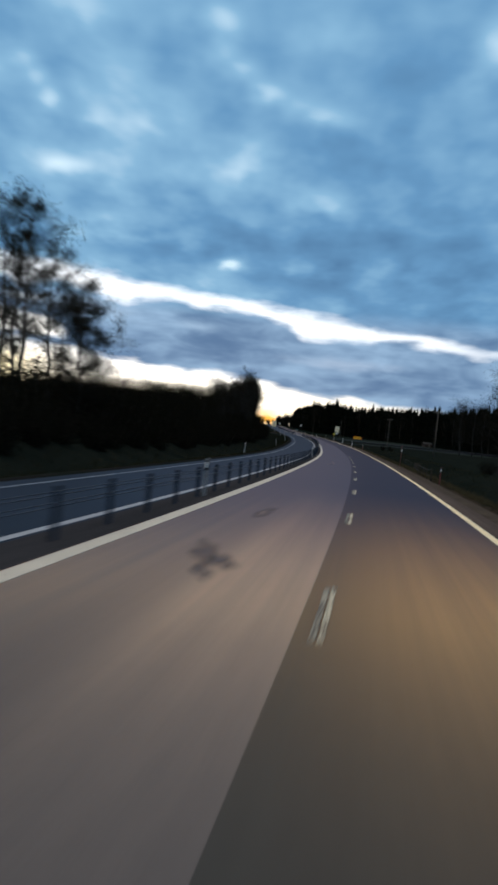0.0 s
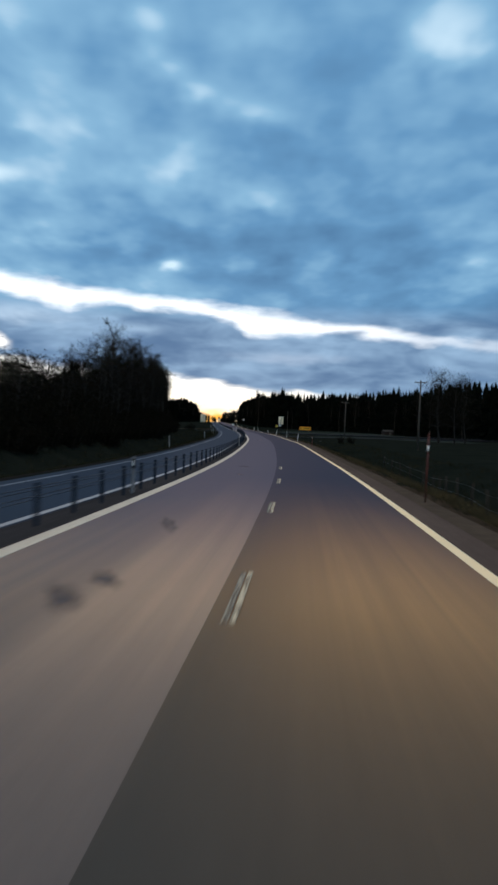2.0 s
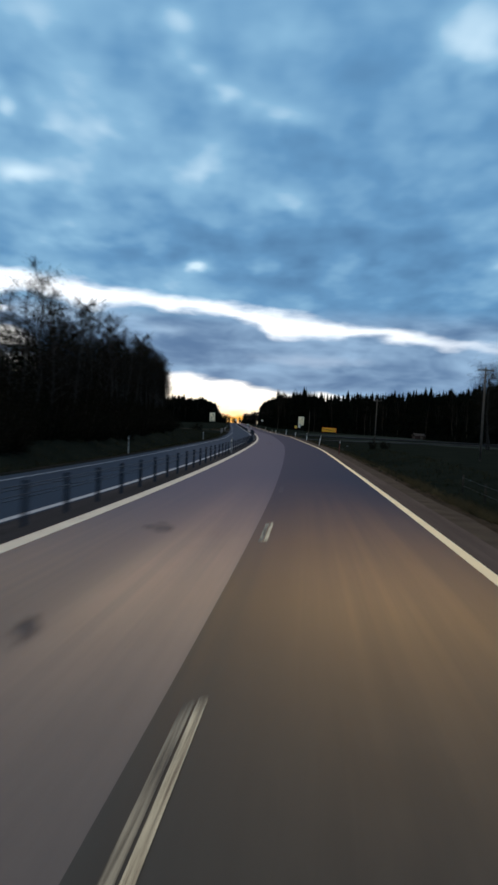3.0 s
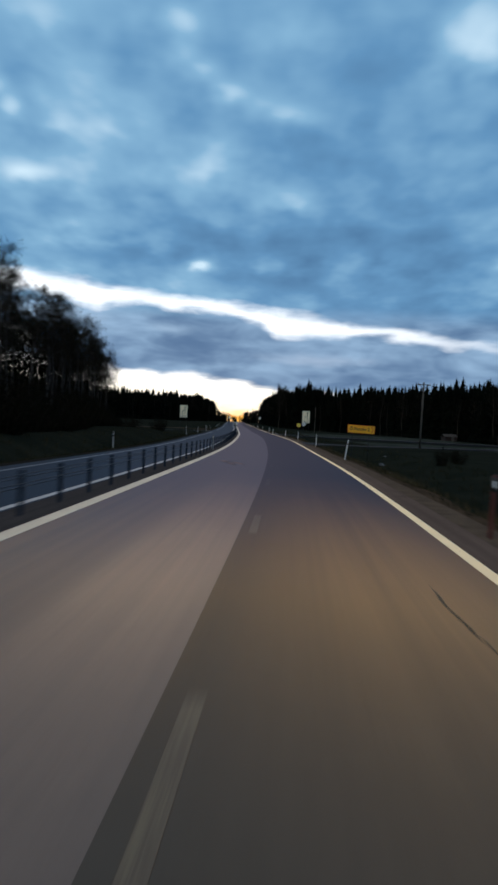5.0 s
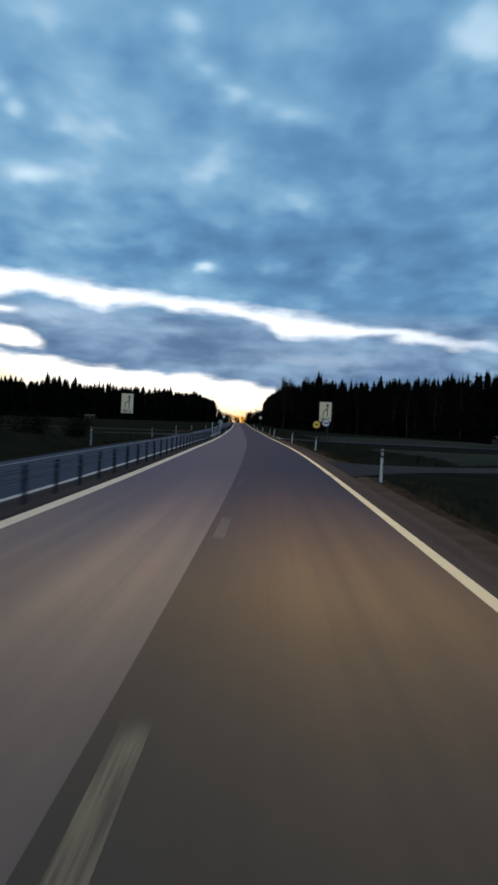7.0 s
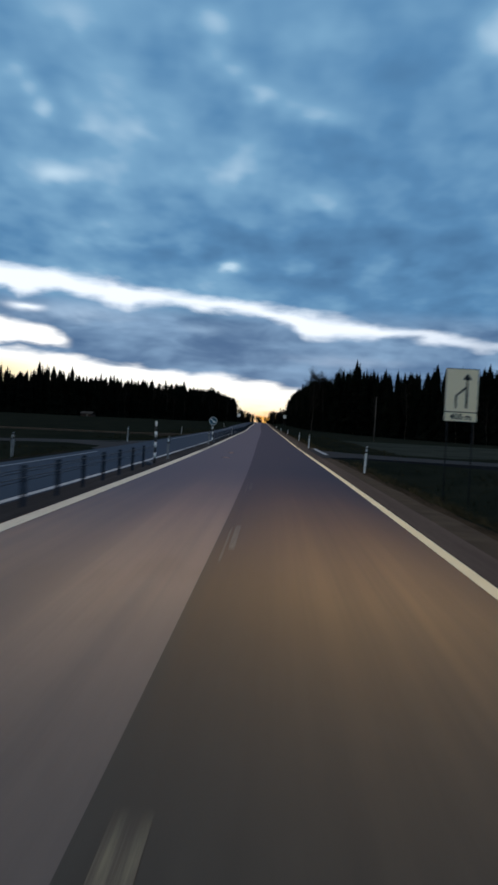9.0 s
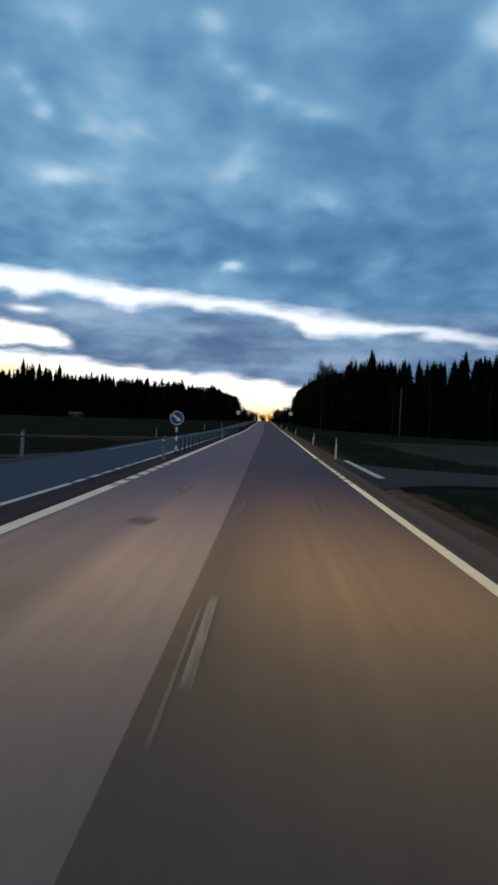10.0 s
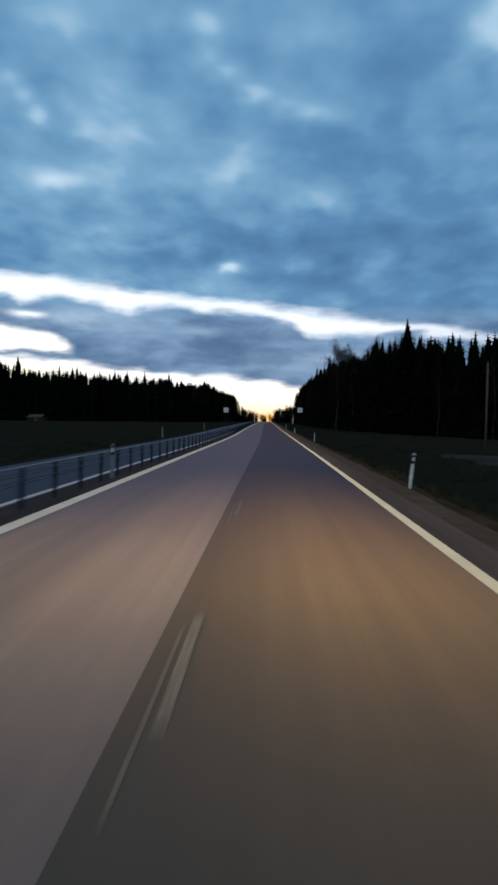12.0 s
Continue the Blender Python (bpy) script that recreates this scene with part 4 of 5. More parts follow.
def arrow_sign():
    y = 345.6
    p = tagged(empty("arrow_sign", on_road(-3.58, y), heading(y)), "round teal sign with a white slanting arrow on a striped post", "road sign")
    for k in range(7):
        part("post_stripe", rod(0.04, 0.04, 0.22, (0, 0.04, 0.22 * k), 12), BLACK_PLASTIC if k % 2 == 0 else REFLECTOR, p)
    g = 1.75
    part("rim", plate([(a, b + g) for a, b in ring(0.325, 40)], 0.03), SIGN_GREY, p, "pale rim")
    front = part("face", plate([(a, b + g) for a, b in ring(0.29, 40)], 0.006, -0.005), SIGN_BLUE, p, "dark blue-green disc")
    c, s = math.cos(radians(-38)), math.sin(radians(-38))
    shape = [(-0.25, 0.035), (0.06, 0.035), (0.06, 0.11), (0.24, 0.0), (0.06, -0.11), (0.06, -0.035), (-0.25, -0.035)]
    part("arrow", plate([(x * c - z * s, x * s + z * c + g) for x, z in shape], 0.004, -0.010), REFLECTOR, front, "white arrow")


arrow_sign()


# ---- poles, fence, sheds ----
def utility_pole(x, y, h, lean=0.0, arm=True):
    p = tagged(empty("utility_pole", spot(x, y, -0.2), heading(y) + 6, lean), "weathered wooden utility pole with a crossarm" if arm else "bare weathered wooden pole by the forest", "utility pole", "utility poles")
    part("pole", rod(0.13, 0.085, h, (0, 0, 0), 12), POLE_WOOD, p)
    if not arm:
        part("cap", rod(0.1, 0.02, 0.12, (0, 0, h), 12), TIN, p, "dull metal cap")
        return
    part("crossarm", box((1.7, 0.09, 0.11), (0, -0.1, h - 0.3), 0.01), POLE_WOOD, p)
    for side in (-1, 1):
        part("brace", rod(0.02, 0.02, 0.72, (0, -0.1, h - 0.86), 8, pose(0, 0, 0, 0, side * 44, 0)), POLE_WOOD, p)
    for dx in (-0.72, 0.0, 0.72):
        part("insulator", rod(0.045, 0.03, 0.2, (dx, -0.1, h - 0.25 + (0.06 if dx == 0 else 0)), 10), GREY_PLASTIC, p)


utility_pole(19.0, 178.5, 9.3, 1.0)
utility_pole(18.9, 260.5, 8.2, 1.0)
utility_pole(22.5, 456.0, 8.9, 0.5, False)


def roadside_fence():
    base = tagged(empty("fence", spot(5.0, 58.0)), "low fence of dark weathered wooden stakes and wire beside the verge", "fence")
    back = base.matrix_basis.inverted()
    tops = []
    for y in [58.0 + 3.7 * i for i in range(12)] + [103.5 + 6.2 * i for i in range(6)]:
        x = float(np.interp(y, (58, 72, 95, 108, 134), (5.0, 5.2, 6.7, 8.0, 8.9)))
        at = back @ spot(x, y, -0.15)
        part("stake", rod(0.042, 0.036, 1.0 + random.uniform(-0.08, 0.06), at, 8, pose(0, 0, 0, random.uniform(-4, 4), random.uniform(-4, 4), 0)), STAKE_WOOD, base)
        tops.append(at + Vector((0, 0, 0.05)))
    for z in (0.45, 0.82):
        verts, faces = [], []
        for i, c in enumerate(tops):
            verts += [c + Vector((-0.05 + 0.0035 * math.cos(a), 0, z + 0.0035 * math.sin(a))) for a in (0.5, 2.6, 4.7)]
            if i:
                a, b = 3 * i - 3, 3 * i
                faces += [(a, a + 1, b + 1, b), (a + 1, a + 2, b + 2, b + 1), (a + 2, a, b, b + 2)]
        mesh_object("wire", verts, faces, STEEL, base)


roadside_fence()


def shed(x, y, w, d, h, turn, label):
    p = tagged(empty("shed", spot(x, y, -0.1), turn), label, "shed", "sheds")
    for k, (sx, sy, px, py) in enumerate(((w, 0.14, 0, -d / 2), (w, 0.14, 0, d / 2), (0.14, d - 0.15, -w / 2 + 0.07, 0), (0.14, d - 0.15, w / 2 - 0.07, 0))):
        part("wall", box((sx, sy, h), (px, py, h / 2), 0.01), BOARD, p)
    for s in (-1, 1):
        part("roof", box((w + 0.6, d * 0.62, 0.07), (0, s * d * 0.27, h + d * 0.13), 0.01, pose(0, 0, 0, -s * 26, 0, 0)), TIN, p)
    part("door", box((0.9, 0.06, h - 0.1), (w * 0.15, -d / 2 - 0.09, h / 2), 0.01), POLE_WOOD, p)


shed(58.5, 418.0, 3.6, 3.0, 1.3, 12, "small dark shed with a dull tin roof by the forest")
shed(-72.0, 655.0, 5.0, 3.4, 1.2, -20, "low dark barn with a dull tin roof by the forest")


def stone(x, y, size, seed):
    """A pale half-sunk boulder."""
    rng = random.Random(seed)
    bm = bmesh.new()
    bmesh.ops.create_icosphere(bm, subdivisions=3, radius=1.0)
    for v in bm.verts:
        q = v.co.normalized()
        v.co = q * (1.0 + 0.28 * noise.noise(q * 1.7 + Vector((seed, 0, 0))) + 0.1 * noise.noise(q * 4.5))
    bm.transform(Matrix.Diagonal((size * rng.uniform(0.45, 0.6), size * rng.uniform(0.8, 1.1), size * 0.3, 1)) @ Matrix.Rotation(rng.uniform(0, 3), 4, "Z"))
    me = bpy.data.meshes.new("stone")
    bm.to_mesh(me)
    bm.free()
    me.materials.append(PALE_STONE)
    ob = new("stone", me)
    ob.matrix_world = Matrix.Translation(spot(x, y, 0.06 * size))
    return tagged(ob, "pale grey boulder half sunk in the roadside ditch", "stone", "stones in the ditch")


PALE_STONE = mottled("pale_granite", (0.065, 0.072, 0.082), (0.115, 0.122, 0.134), 2.2, 0.85, 18.0, 0.6, spec=0.1)
for k, (x, y, size) in enumerate(((9.3, 223.2, 0.32), (9.45, 224.6, 0.45), (9.6, 226.6, 0.3), (11.3, 236.5, 0.35), (7.9, 214.6, 0.2), (7.7, 199.0, 0.26), (8.0, 210.6, 0.26), (8.35, 211.6, 0.2), (7.6, 206.8, 0.18))):
    stone(x, y, size, k)


# ---- trees ----
class Soup:
    """Collects triangles and quads for one mesh."""

    def __init__(self):
        self.v, self.f = [], []

    def poly(self, *pts):
        k = len(self.v)
        self.v.extend(pts)
        self.f.append(tuple(range(k, k + len(pts))))

    def tube(self, pts, radii, sides=6):
        k = len(self.v)
        for i, (p, r) in enumerate(zip(pts, radii)):
            d = (pts[min(i + 1, len(pts) - 1)] - pts[max(i - 1, 0)]).normalized()
            u = d.cross(Vector((0.31, 0.87, 0.12))).normalized()
            w = d.cross(u)
            for j in range(sides):
                a = 6.28319 * j / sides
                self.v.append(p + (u * math.cos(a) + w * math.sin(a)) * r)
        for i in range(len(pts) - 1):
            for j in range(sides):
                a, b = k + i * sides + j, k + i * sides + (j + 1) % sides
                self.f.append((a, b, b + sides, a + sides))

    def object(self, name, mat, parent):
        return mesh_object(name, self.v, self.f, mat, parent)


def spruce_shape(rng, h, r, bare, soup_crown, soup_trunk, base=Vector((0, 0, 0)), gap=0.68, arms=8, blunt=0.66, spire=0.18):
    soup_trunk.tube([base + Vector((0, 0, -0.3)), base + Vector((0, 0, h * 0.5)), base + Vector((0, 0, h * 0.98))], [h * 0.011, h * 0.007, 0.02], 6)
    z = bare * h
    while z < h * 0.985:
        t = (z - bare * h) / (h * (1 - bare))
        reach = r * (1 - t) ** blunt * rng.uniform(0.8, 1.12) * min(1.0, 0.55 + 2.5 * t) * min(1.0, (1 - t) / spire) ** 0.75 + 0.03
        n = arms if t < 0.75 else 5
        a0 = rng.uniform(0, 6.28)
        for j in range(n):
            a = a0 + 6.28319 * j / n + rng.uniform(-0.3, 0.3)
            ln = reach * rng.uniform(0.6, 1.15)
            dr = Vector((math.cos(a), math.sin(a), 0))
            sd = Vector((-dr.y, dr.x, 0))
            drop = -ln * rng.uniform(0.25, 0.5) if t < 0.9 else ln * rng.uniform(-0.1, 0.25)
            p0 = base + Vector((0, 0, z))
            p1 = p0 + dr * ln * 0.55 + Vector((0, 0, drop * 0.45))
            p2 = p0 + dr * ln + Vector((0, 0, drop * 0.8))
            wd = ln * rng.uniform(0.18, 0.3)
            soup_crown.poly(p0, p1 - sd * wd, p2, p1 + sd * wd)
            for q in (0.35, 0.6, 0.85):
                c = p0.lerp(p2, q) + Vector((0, 0, drop * 0.1))
                hang = rng.uniform(0.25, 0.55) * (0.2 + 0.6 * min(ln, 2.0))
                wq = rng.uniform(0.12, 0.26) * min(1.0, 0.3 + ln * 0.5)
                soup_crown.poly(c - sd * wq, c + sd * wq, c + dr * 0.1 + Vector((0, 0, -hang)))
        z += gap * rng.uniform(0.75, 1.25) * (0.42 if t > 0.75 else 1.0)
    for a in (0.0, 2.1, 4.2):
        soup_crown.poly(base + Vector((0.07 * math.cos(a), 0.07 * math.sin(a), h * 0.93)), base + Vector((0.07 * math.cos(a + 2.1), 0.07 * math.sin(a + 2.1), h * 0.93)), base + Vector((0, 0, h)))
    # dense inner foliage
    k = 7
    rings = []
    for i in range(6):
        t = i / 5
        rr = r * 0.6 * (1 - t) ** (blunt + 0.12) + 0.03
        rings.append([base + Vector((rr * math.cos(6.283 * j / k + i) * rng.uniform(0.7, 1.2), rr * math.sin(6.283 * j / k + i) * rng.uniform(0.7, 1.2), h * (bare + (0.97 - bare) * t))) for j in range(k)])
    for i in range(5):
        for j in range(k):
            soup_crown.poly(rings[i][j], rings[i][(j + 1) % k], rings[i + 1][(j + 1) % k], rings[i + 1][j])


def spruce(seed, h, r, bare):
    rng = random.Random(seed)
    p = tagged(empty("spruce", (0, 0, -200)), "dark spruce with drooping branches at the forest edge", "tree", "forest edge trees")
    crown, trunk = Soup(), Soup()
    spruce_shape(rng, h, r, bare, crown, trunk)
    trunk.object("trunk", BARK, p)
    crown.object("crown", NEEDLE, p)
    return p


def birch(seed, h, r, dense, low, label="bare birch with fine twigs", leaf=TWIG, bark=BIRCH_BARK, needles=False, loose=0.19, name="birch", group="roadside birches", steep=1.0):
    rng = random.Random(seed)
    p = tagged(empty(name, (0, 0, -200)), label, "tree", group)
    wood, crown = Soup(), Soup()
    pts, x, y = [], 0.0, 0.0
    for i in range(9):
        pts.append(Vector((x, y, -0.3 + (h * 0.97 + 0.3) * i / 8)))
        x += rng.uniform(-0.02, 0.02) * h
        y += rng.uniform(-0.02, 0.02) * h
    wood.tube(pts, [h * 0.013 * (1 - 0.9 * i / 8) for i in range(9)], 7)

    def stem(z):
        q = (z + 0.3) / (h * 0.97 + 0.3) * 8
        i = min(int(q), 7)
        return pts[i].lerp(pts[i + 1], q - i)

    for k in range(24):
        t = low + (0.97 - low) * (k + rng.uniform(0, 1)) / 24
        a = k * 2.4 + rng.uniform(-0.5, 0.5)
        ln = r * (0.42 + 0.58 * math.sin(min(1.0, (t - low) / (1 - low) * 0.8 + 0.15) * 3.14159)) * rng.uniform(0.75, 1.2)
        o = stem(t * h)
        rise = rng.uniform(0.5, 1.1) * steep
        limb = [o, o + Vector((math.cos(a), math.sin(a), rise)) * ln * 0.45, o + Vector((math.cos(a), math.sin(a), rise * 0.75)) * ln * 0.95]
        wood.tube(limb, [0.05 * h / 10 * (1.1 - t), 0.03 * h / 10 * (1.1 - t), 0.008], 5)
        for b in range(7):
            q = rng.uniform(0.3, 1.0)
            c = limb[0].lerp(limb[2], q)
            e = c + Vector((rng.gauss(0, 1), rng.gauss(0, 1), rng.gauss(0.15, 0.7))) * ln * 0.3
            wood.tube([c, e], [0.012, 0.004], 3)
            for _ in range(dense):
                m = c.lerp(e, rng.uniform(0.2, 1.15)) + Vector((rng.gauss(0, 1), rng.gauss(0, 1), rng.gauss(0, 1))) * loose * r / 2
                s = rng.uniform(0.04, 0.09)
                u = Vector((rng.gauss(0, 1), rng.gauss(0, 1), rng.gauss(0, 1) if needles else rng.gauss(1.1, 0.7))).normalized()
                w = u.cross(Vector((rng.gauss(0, 1), rng.gauss(0, 1), rng.gauss(0, 1)))).normalized()
                if needles:
                    crown.poly(m - u * s * 1.5, m + w * s * 0.6, m + u * s * 1.5)
                else:
                    # a pair of fine twigs
                    crown.poly(m - u * s * 2.8, m + w * s * 0.24, m + u * s * 3.0)
                    crown.poly(m - w * s * 0.2, m + w * s * 0.06, m + (w * 1.6 + u * 2.0) * s)
    wood.object("trunk", bark, p)
    crown.object("crown", leaf, p)
    return p


def thicket(seed, h, r):
    rng = random.Random(seed)
    p = tagged(empty("bush", (0, 0, -200)), "dense dark leafy bush at the wood's edge", "bush", "wood edge bushes")
    wood, leaf = Soup(), Soup()
    for k in range(26):
        a, q = rng.uniform(0, 6.28), math.sqrt(rng.uniform(0, 1))
        foot = Vector((math.cos(a), math.sin(a), 0)) * r * q * 0.35 + Vector((0, 0, -0.4))
        tip = Vector((math.cos(a) * r * q, math.sin(a) * r * q, h * rng.uniform(0.55, 1.0) * (1 - 0.35 * q * q)))
        mid = foot.lerp(tip, 0.5) + Vector((0, 0, h * 0.08))
        wood.tube([foot, mid, tip], [0.035, 0.022, 0.006], 4)
        for _ in range(170):
            c = foot.lerp(tip, rng.uniform(0.12, 1.06)) + Vector((rng.gauss(0, 1), rng.gauss(0, 1), rng.gauss(0, 0.8))) * 0.13 * r
            if c.z < 0:
                c.z = rng.uniform(0, 0.4)
            s = rng.uniform(0.05, 0.115)
            u = Vector((rng.gauss(0, 1), rng.gauss(0, 1), rng.gauss(0, 1))).normalized()
            w = u.cross(Vector((rng.gauss(0, 1), rng.gauss(0, 1), rng.gauss(0, 1)))).normalized()
            leaf.poly(c - u * s, c + w * s * 0.8, c + u * s * 0.9 - w * s * 0.5)
    wood.object("wood", BARK, p)
    leaf.object("foliage", THICKET, p)
    return p


def plant(kind, x, y, size=1.0, tall=1.0, rng=random, world=False):
    at = spot(x - (road_x(y) if world else 0), y, -0.1)
    m = Matrix.Translation(at) @ pose(0, 0, 0, rng.uniform(-2, 2), rng.uniform(-2, 2), rng.uniform(0, 360))
    t = copy_thing(kind, m)
    t.scale = (size, size, size * tall)
    return t


def along(line, gap, rng):
    """Points every so often along a line of corners."""
    rest = 0.0
    for (x0, y0), (x1, y1) in zip(line, line[1:]):
        d = math.hypot(x1 - x0, y1 - y0)
        while rest < d:
            yield x0 + (x1 - x0) * rest / d, y0 + (y1 - y0) * rest / d, (y0 - y1) / d, (x1 - x0) / d
            rest += gap * rng.uniform(0.7, 1.3)
        rest -= d


SPRUCES = [spruce(11, 15.4, 3.2, 0.03), spruce(12, 16.3, 3.5, 0.04), spruce(13, 14.8, 3.0, 0.02), spruce(14, 17.0, 3.6, 0.04), spruce(15, 15.8, 3.0, 0.03), spruce(16, 14.0, 3.0, 0.01)]
BIRCHES = [birch(21, 12.0, 2.3, 15, 0.28), birch(22, 13.0, 2.0, 14, 0.36), birch(23, 11.0, 2.2, 17, 0.22), birch(24, 12.5, 1.7, 13, 0.4)]
HIGH_BIRCHES = [birch(27, 14.0, 2.1, 22, 0.5), birch(28, 13.0, 2.4, 24, 0.46), birch(29, 14.5, 1.8, 20, 0.55)]
HIGH_FULL = [birch(34, 12.0, 1.6, 34, 0.3, "tall bare birch with a close dark crown"), birch(36, 11.0, 2.0, 32, 0.34, "tall bare birch with a close dark crown")]
PLUME_BIRCH = birch(37, 10.0, 1.3, 34, 0.3, "slender bare birch with a soft plume of twigs", bark=BARK, loose=0.3, steep=2.4)
FULL_BIRCH = birch(30, 11.5, 2.2, 44, 0.2, "full bare birch with a haze of fine twigs", loose=0.42)
PINE = birch(26, 14.0, 2.6, 26, 0.4, "dark rounded pine among the spruces", NEEDLE, BARK, True, name="pine", group="pines of the forest edge")
ALDER = birch(25, 8.6, 2.0, 105, 0.16, "dense dark alder at the wood's edge", loose=0.22, name="alder", group="")
BUSHES = [thicket(31, 4.0, 2.3), thicket(32, 3.4, 2.6), thicket(33, 4.6, 2.0)]

RIGHT_EDGE = ((25, 1130), (21, 1000), (15.5, 810), (16, 610), (21, 552), (32, 528), (45, 500), (56, 460), (64, 415), (68, 350), (73, 270), (78, 150), (80, 20))
LEFT_EDGE = ((-24, 1130), (-21, 1000), (-32, 800), (-48, 735), (-66, 705), (-84, 668), (-112, 622), (-160, 590), (-240, 560))
wood_rng = random.Random(5)
for edge, inward in ((RIGHT_EDGE, 1), (LEFT_EDGE, -1)):
    for x, y, nx, ny in along(edge, 5.2, wood_rng):
        if y < 150 and wood_rng.random() < 0.5:
            continue
        k = wood_rng.choice(SPRUCES + [PINE] * 4)
        d = wood_rng.uniform(0, 2.5)
        plant(k, x + inward * nx * d, y + inward * ny * d, wood_rng.uniform(0.76, 1.12) * (1.0 if inward > 0 else 1.1), wood_rng.uniform(0.95, 1.05), wood_rng)
# taller ones that stand out of the edge
for x, y, k, s in ((26.2, 535.0, 3, 1.22), (23.5, 540.0, 4, 1.04), (57.0, 470.0, 3, 1.06), (-83.0, 672.0, 1, 1.28), (-90.0, 668.0, 3, 1.2), (-58.0, 722.0, 4, 1.22), (40.0, 515.0, 2, 1.02), (28.5, 533.0, 1, 1.08), (48.5, 492.0, 3, 0.96)):
    plant(SPRUCES[k], x, y, s * 1.2, 0.875, wood_rng)
# pale bare birches showing over the edge of the forest
for x, y, s in ((16.6, 572.0, 1.84), (18.6, 575.0, 1.76), (20.4, 574.0, 1.66), (25.0, 563.0, 1.84), (27.4, 562.0, 1.86), (29.6, 560.0, 1.74), (22.8, 568.0, 1.58)):
    plant(PLUME_BIRCH, x, y, s, 1.0, wood_rng)
# low trees far off beyond the crest
for i in range(120):
    x = wood_rng.uniform(-24, 34) if i < 84 else wood_rng.uniform(8, 26)
    k = float(np.interp(x, (-24, -10, -5, 6, 11, 34), (1.3, 0.95, 0.66, 0.66, 1.25, 1.4)))
    plant(wood_rng.choice(SPRUCES + [PINE] * 12), x, wood_rng.uniform(1200, 1300), k * wood_rng.uniform(0.8, 1.1), wood_rng.uniform(0.75, 0.95), wood_rng)
for x, y, k in ((-18.5, 1010, 0.8), (-17.0, 1050, 0.7), (-15.8, 1090, 0.62), (-15.0, 1125, 0.55), (-14.0, 1160, 0.5), (17.0, 1080, 0.7), (16.0, 1130, 0.6)):
    plant(SPRUCES[5], x, y, k * 1.25, 0.8, wood_rng)


def plain_spruce(rng, h, r, crown, base):
    """A coarse spruce of ragged skirts for the inside of the forest."""
    for k in range(4):
        z0, z1 = h * (0.05 + 0.21 * k), h * min(1.0, 0.42 + 0.2 * k)
        rr = r * (1.0 - 0.23 * k)
        a0 = rng.uniform(0, 6.28)
        rim = [base + Vector((rr * rng.uniform(0.6, 1.1) * math.cos(a0 + 0.8976 * j), rr * rng.uniform(0.6, 1.1) * math.sin(a0 + 0.8976 * j), z0 + rng.uniform(-0.6, 0.6))) for j in range(7)]
        tip = base + Vector((0, 0, z1))
        for j in range(7):
            crown.poly(rim[j], rim[(j + 1) % 7], tip)


def deep_forest():
    """The trees behind the forest's edge, too many to count."""
    rng = random.Random(8)
    for edge, inward, name in ((RIGHT_EDGE, 1, "forest"), (LEFT_EDGE, -1, "forest")):
        crown, trunk = Soup(), Soup()
        for row in range(3):
            for x, y, nx, ny in along(edge, 3.0, rng):
                if y < 250:
                    continue
                d = 2.0 + 3.2 * row + rng.uniform(-1, 1.5)
                px, py = x + inward * nx * d, y + inward * ny * d
                clump = 2.6 * noise.noise((px * 0.05, py * 0.05, 3.0))
                h = (18.0 if inward > 0 else 18.4) + clump * (0.7 if inward > 0 else 1.7) + rng.uniform(-0.9, 0.9) + (rng.uniform(0.8, 2.2) if rng.random() < 0.1 else 0.0)
                spruce_shape(rng, h, rng.uniform(3.2, 4.4), 0.02, crown, trunk, spot(px, py), 1.25, 6, rng.choice((0.75, 0.62, 0.52, 0.45)), 0.1)
        for row in range(14):
            for x, y, nx, ny in along(edge, 4.6, rng):
                d = 4.6 * row + rng.uniform(-1.6, 1.6) + (11.0 if y > 250 else 3.0)
                px, py = x + inward * nx * d, y + inward * ny * d
                if abs(px) > 9:
                    plain_spruce(rng, 16.2 + rng.uniform(-2.2, 1.2), rng.uniform(2.4, 3.3), crown, spot(px, py))
        p = tagged(empty(name, (0, 0, 0)), "dense dark spruce forest behind its edge", "forest", kind="stuff")
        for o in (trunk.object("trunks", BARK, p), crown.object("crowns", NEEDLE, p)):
            o["kind"] = "stuff"


deep_forest()

# ---- the wood beside the road ----
def wood_edge(y):
    return float(np.interp(y, (-30, 170, 230, 290), (-13.4, -13.6, -16.5, -21.0)))


for y in np.arange(-24, 292, 2.55):
    for row in range(2):
        x = wood_edge(y) - row * 2.3 - wood_rng.uniform(0, 1.4)
        s = wood_rng.uniform(0.75, 1.05) * (0.85 if y < 105 else 1.05 if y < 270 else 0.8) * (0.62 if row == 0 else 1.0)
        plant(wood_rng.choice(BUSHES), x, y + wood_rng.uniform(-1.2, 1.2), s, wood_rng.uniform(0.9, 1.15), wood_rng)


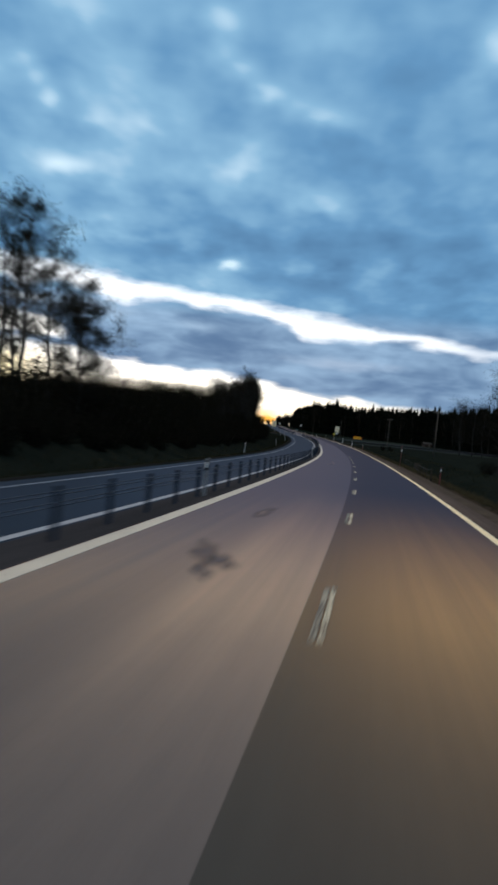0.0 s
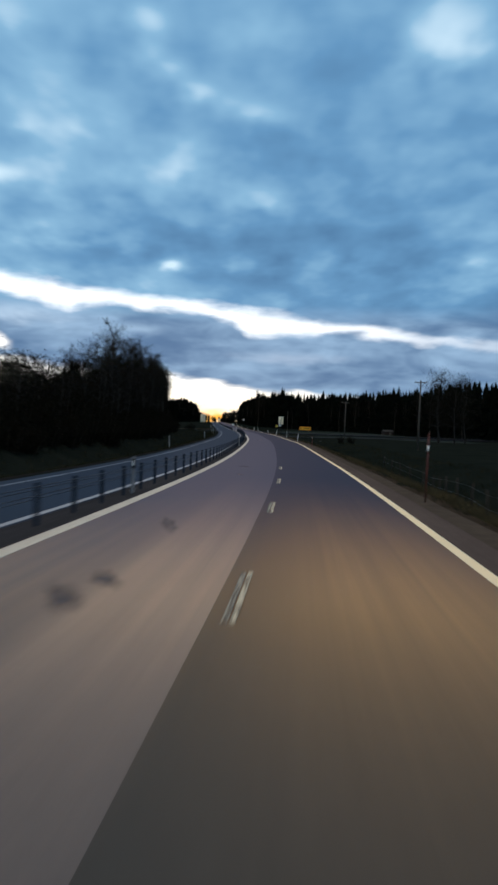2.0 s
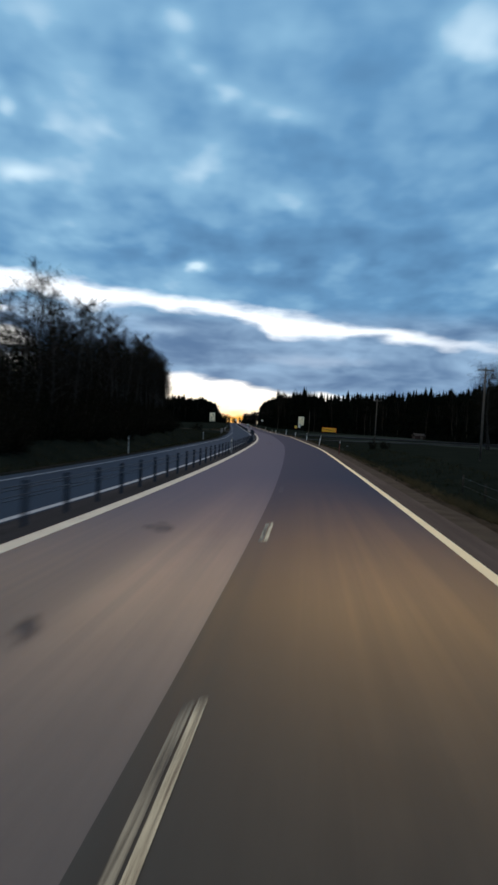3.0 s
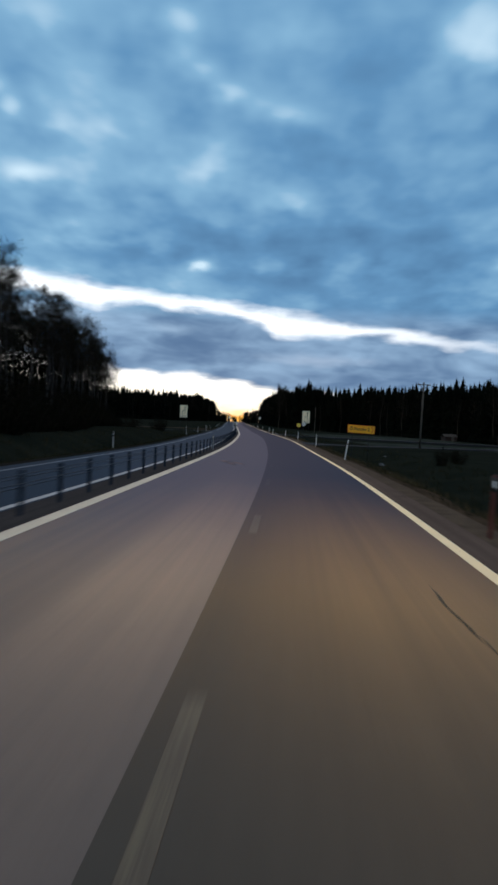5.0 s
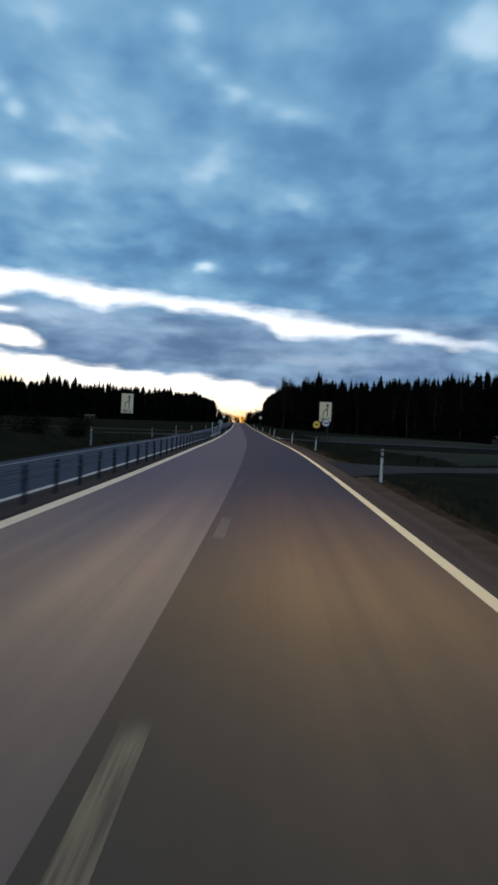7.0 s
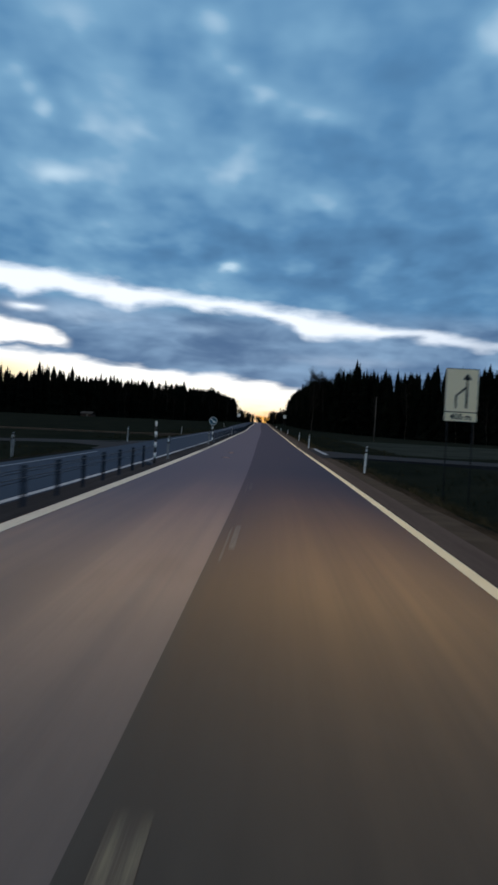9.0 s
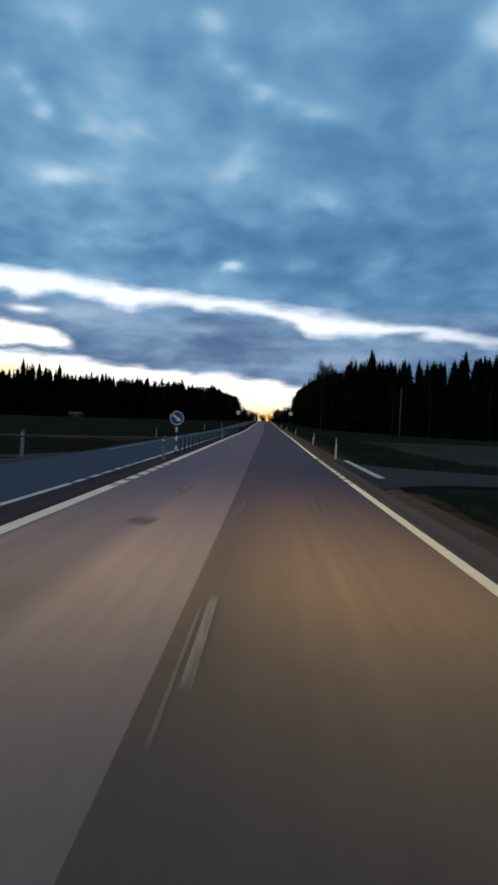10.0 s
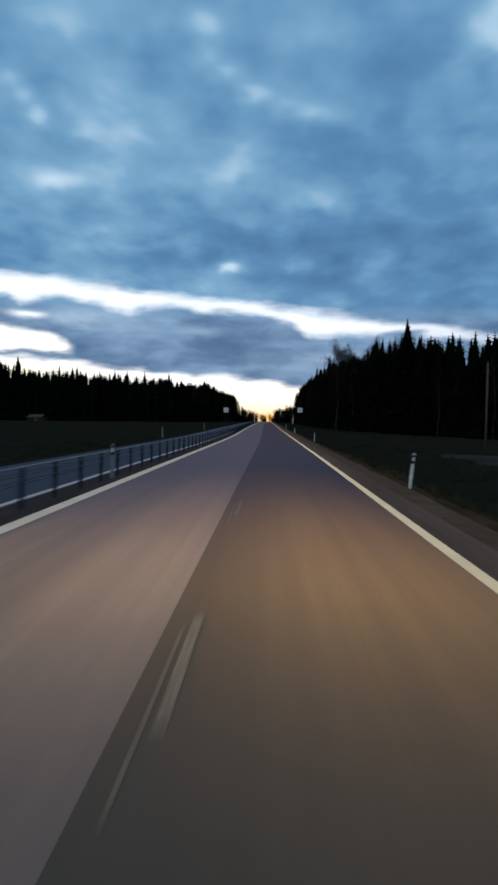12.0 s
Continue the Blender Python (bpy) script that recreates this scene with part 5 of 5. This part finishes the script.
def deep_thicket():
    """Undergrowth behind the bushes at the wood's edge."""
    rng = random.Random(17)
    s = Soup()
    for y in np.arange(-30, 300, 1.7):
        for row in range(5):
            c0 = spot(wood_edge(y) - 4.1 - row * 2.4 - rng.uniform(0, 1.5), y + rng.uniform(-1, 1))
            h = rng.uniform(0.76, 1.06) * float(np.interp(y, (60, 80, 92, 100, 120, 132, 145, 165, 205, 240, 275, 300), (3.9, 4.4, 4.6, 5.4, 5.9, 6.6, 6.8, 6.2, 6.0, 6.4, 6.0, 3.4)))
            for _ in range(int(78 * h)):
                c = c0 + Vector((rng.gauss(0, 1.0), rng.gauss(0, 1.0), rng.uniform(0, 1) ** 0.62 * h))
                w = rng.uniform(0.06, 0.135)
                u = Vector((rng.gauss(0, 1), rng.gauss(0, 1), rng.gauss(0, 1))).normalized() * w
                v = u.cross(Vector((rng.gauss(0, 1), rng.gauss(0, 1), rng.gauss(0, 1)))).normalized() * w * 0.7
                s.poly(c - u, c - v, c + u + v * 0.3)
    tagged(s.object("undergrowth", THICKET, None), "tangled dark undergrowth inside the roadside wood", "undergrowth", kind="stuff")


deep_thicket()
for y in np.arange(112, 292, 2.0):
    for row in range(3 if y < 222 else 2):
        x = wood_edge(y) - 2.0 - row * 3.2 - wood_rng.uniform(0, 2.4)
        s = float(np.interp(y, (112, 135, 141, 145, 152, 190, 212, 222, 235, 250, 290), (0.4, 0.48, 0.56, 0.88, 0.84, 0.84, 0.86, 0.8, 0.84, 0.86, 0.85))) * wood_rng.uniform(0.84, 1.06)
        s *= (1.0, 0.72 if y < 165 else 0.9, 0.5 if y < 165 else 0.9)[row]
        plant(wood_rng.choice(BIRCHES if y < 205 else HIGH_BIRCHES), x, y + wood_rng.uniform(-1, 1), s, 1.0, wood_rng)
for x, y, k, s in ((-24.6, 71.8, 1, 1.32), (-26.8, 73.0, 0, 1.3), (-24.6, 65.5, 1, 1.5), (-27.0, 68.0, 0, 1.4)):
    plant(HIGH_FULL[k], x, y, s, 1.0, wood_rng)
# single trees in the right-hand meadow
for x, y, k, s in ((36.5, 246.5, 0, 1.25), (40.5, 250.0, 2, 1.22), (38.0, 254.0, 2, 1.15), (16.8, 104.0, 2, 0.95), (18.5, 108.0, 0, 0.9), (20.0, 99.0, 1, 0.9), (46.0, 262.0, 0, 1.2)):
    plant(FULL_BIRCH if k in (0, 2) else BIRCHES[k], x, y, s, 1.0, wood_rng)
for x, y, s in ((13.0, 218.0, 0.35), (15.5, 224.0, 0.4), (17.5, 92.0, 0.5), (15.0, 100.0, 0.45), (-21.0, 300.0, 0.9), (-16.0, 296.0, 0.7)):
    plant(wood_rng.choice(BUSHES), x, y, s, 1.0, wood_rng)
plant(ALDER, -16.3, 54.0, 1.1, 0.92, wood_rng)
for source in SPRUCES + BIRCHES + BUSHES + HIGH_BIRCHES + HIGH_FULL + [ALDER, PINE, FULL_BIRCH, PLUME_BIRCH]:
    for o in (*source.children_recursive, source):
        bpy.data.objects.remove(o)


# ---- grass ----
def grass():
    rng = random.Random(9)
    s = Soup()
    for _ in range(15000):
        right = rng.random() < 0.6
        y = rng.uniform(2, 470)
        d = rng.uniform(0, 1) ** 1.7 * 9
        x = 5.05 + d if right else -9.45 - d * 0.6
        if (right and (244 < y < 262 or 326 < y < 354)) or (not right and 322 < y < 350):
            continue
        c = spot(x, y, -0.04)
        h = rng.uniform(0.1, 0.3) * (0.6 + min(d, 2) * 0.35)
        for _ in range(4):
            a = rng.uniform(0, 6.28)
            u = Vector((math.cos(a), math.sin(a), 0))
            o = c + Vector((rng.gauss(0, 0.1), rng.gauss(0, 0.1), 0))
            s.poly(o - u * 0.02, o + u * 0.02, o + Vector((rng.gauss(0, 0.09), rng.gauss(0, 0.09), h)))
    tagged(s.object("grass", BLADE, None), "short withered grass tufts along the verges", "grass", kind="stuff")


grass()


def dry_grass():
    rng = random.Random(19)
    s = Soup()
    for _ in range(9000):
        y = rng.uniform(40, 130) if rng.random() < 0.5 else rng.uniform(10, 420)
        if 244 < y < 262 or 326 < y < 354:
            continue
        x = 5.35 + abs(rng.gauss(0, 0.75))
        if noise.noise((x * 0.5, y * 0.16, 3.0)) < -0.12:
            continue
        c = spot(x, y, -0.04)
        h = rng.uniform(0.12, 0.42)
        for _ in range(5):
            a = rng.uniform(0, 6.28)
            u = Vector((math.cos(a), math.sin(a), 0))
            o = c + Vector((rng.gauss(0, 0.09), rng.gauss(0, 0.09), 0))
            s.poly(o - u * 0.012, o + u * 0.012, o + Vector((rng.gauss(0, 0.14), rng.gauss(0, 0.14), h * rng.uniform(0.6, 1.1))))
    tagged(s.object("grass", DRY_BLADE, None), "dry straw-coloured grass along the verge and fence", "grass", kind="stuff")


dry_grass()
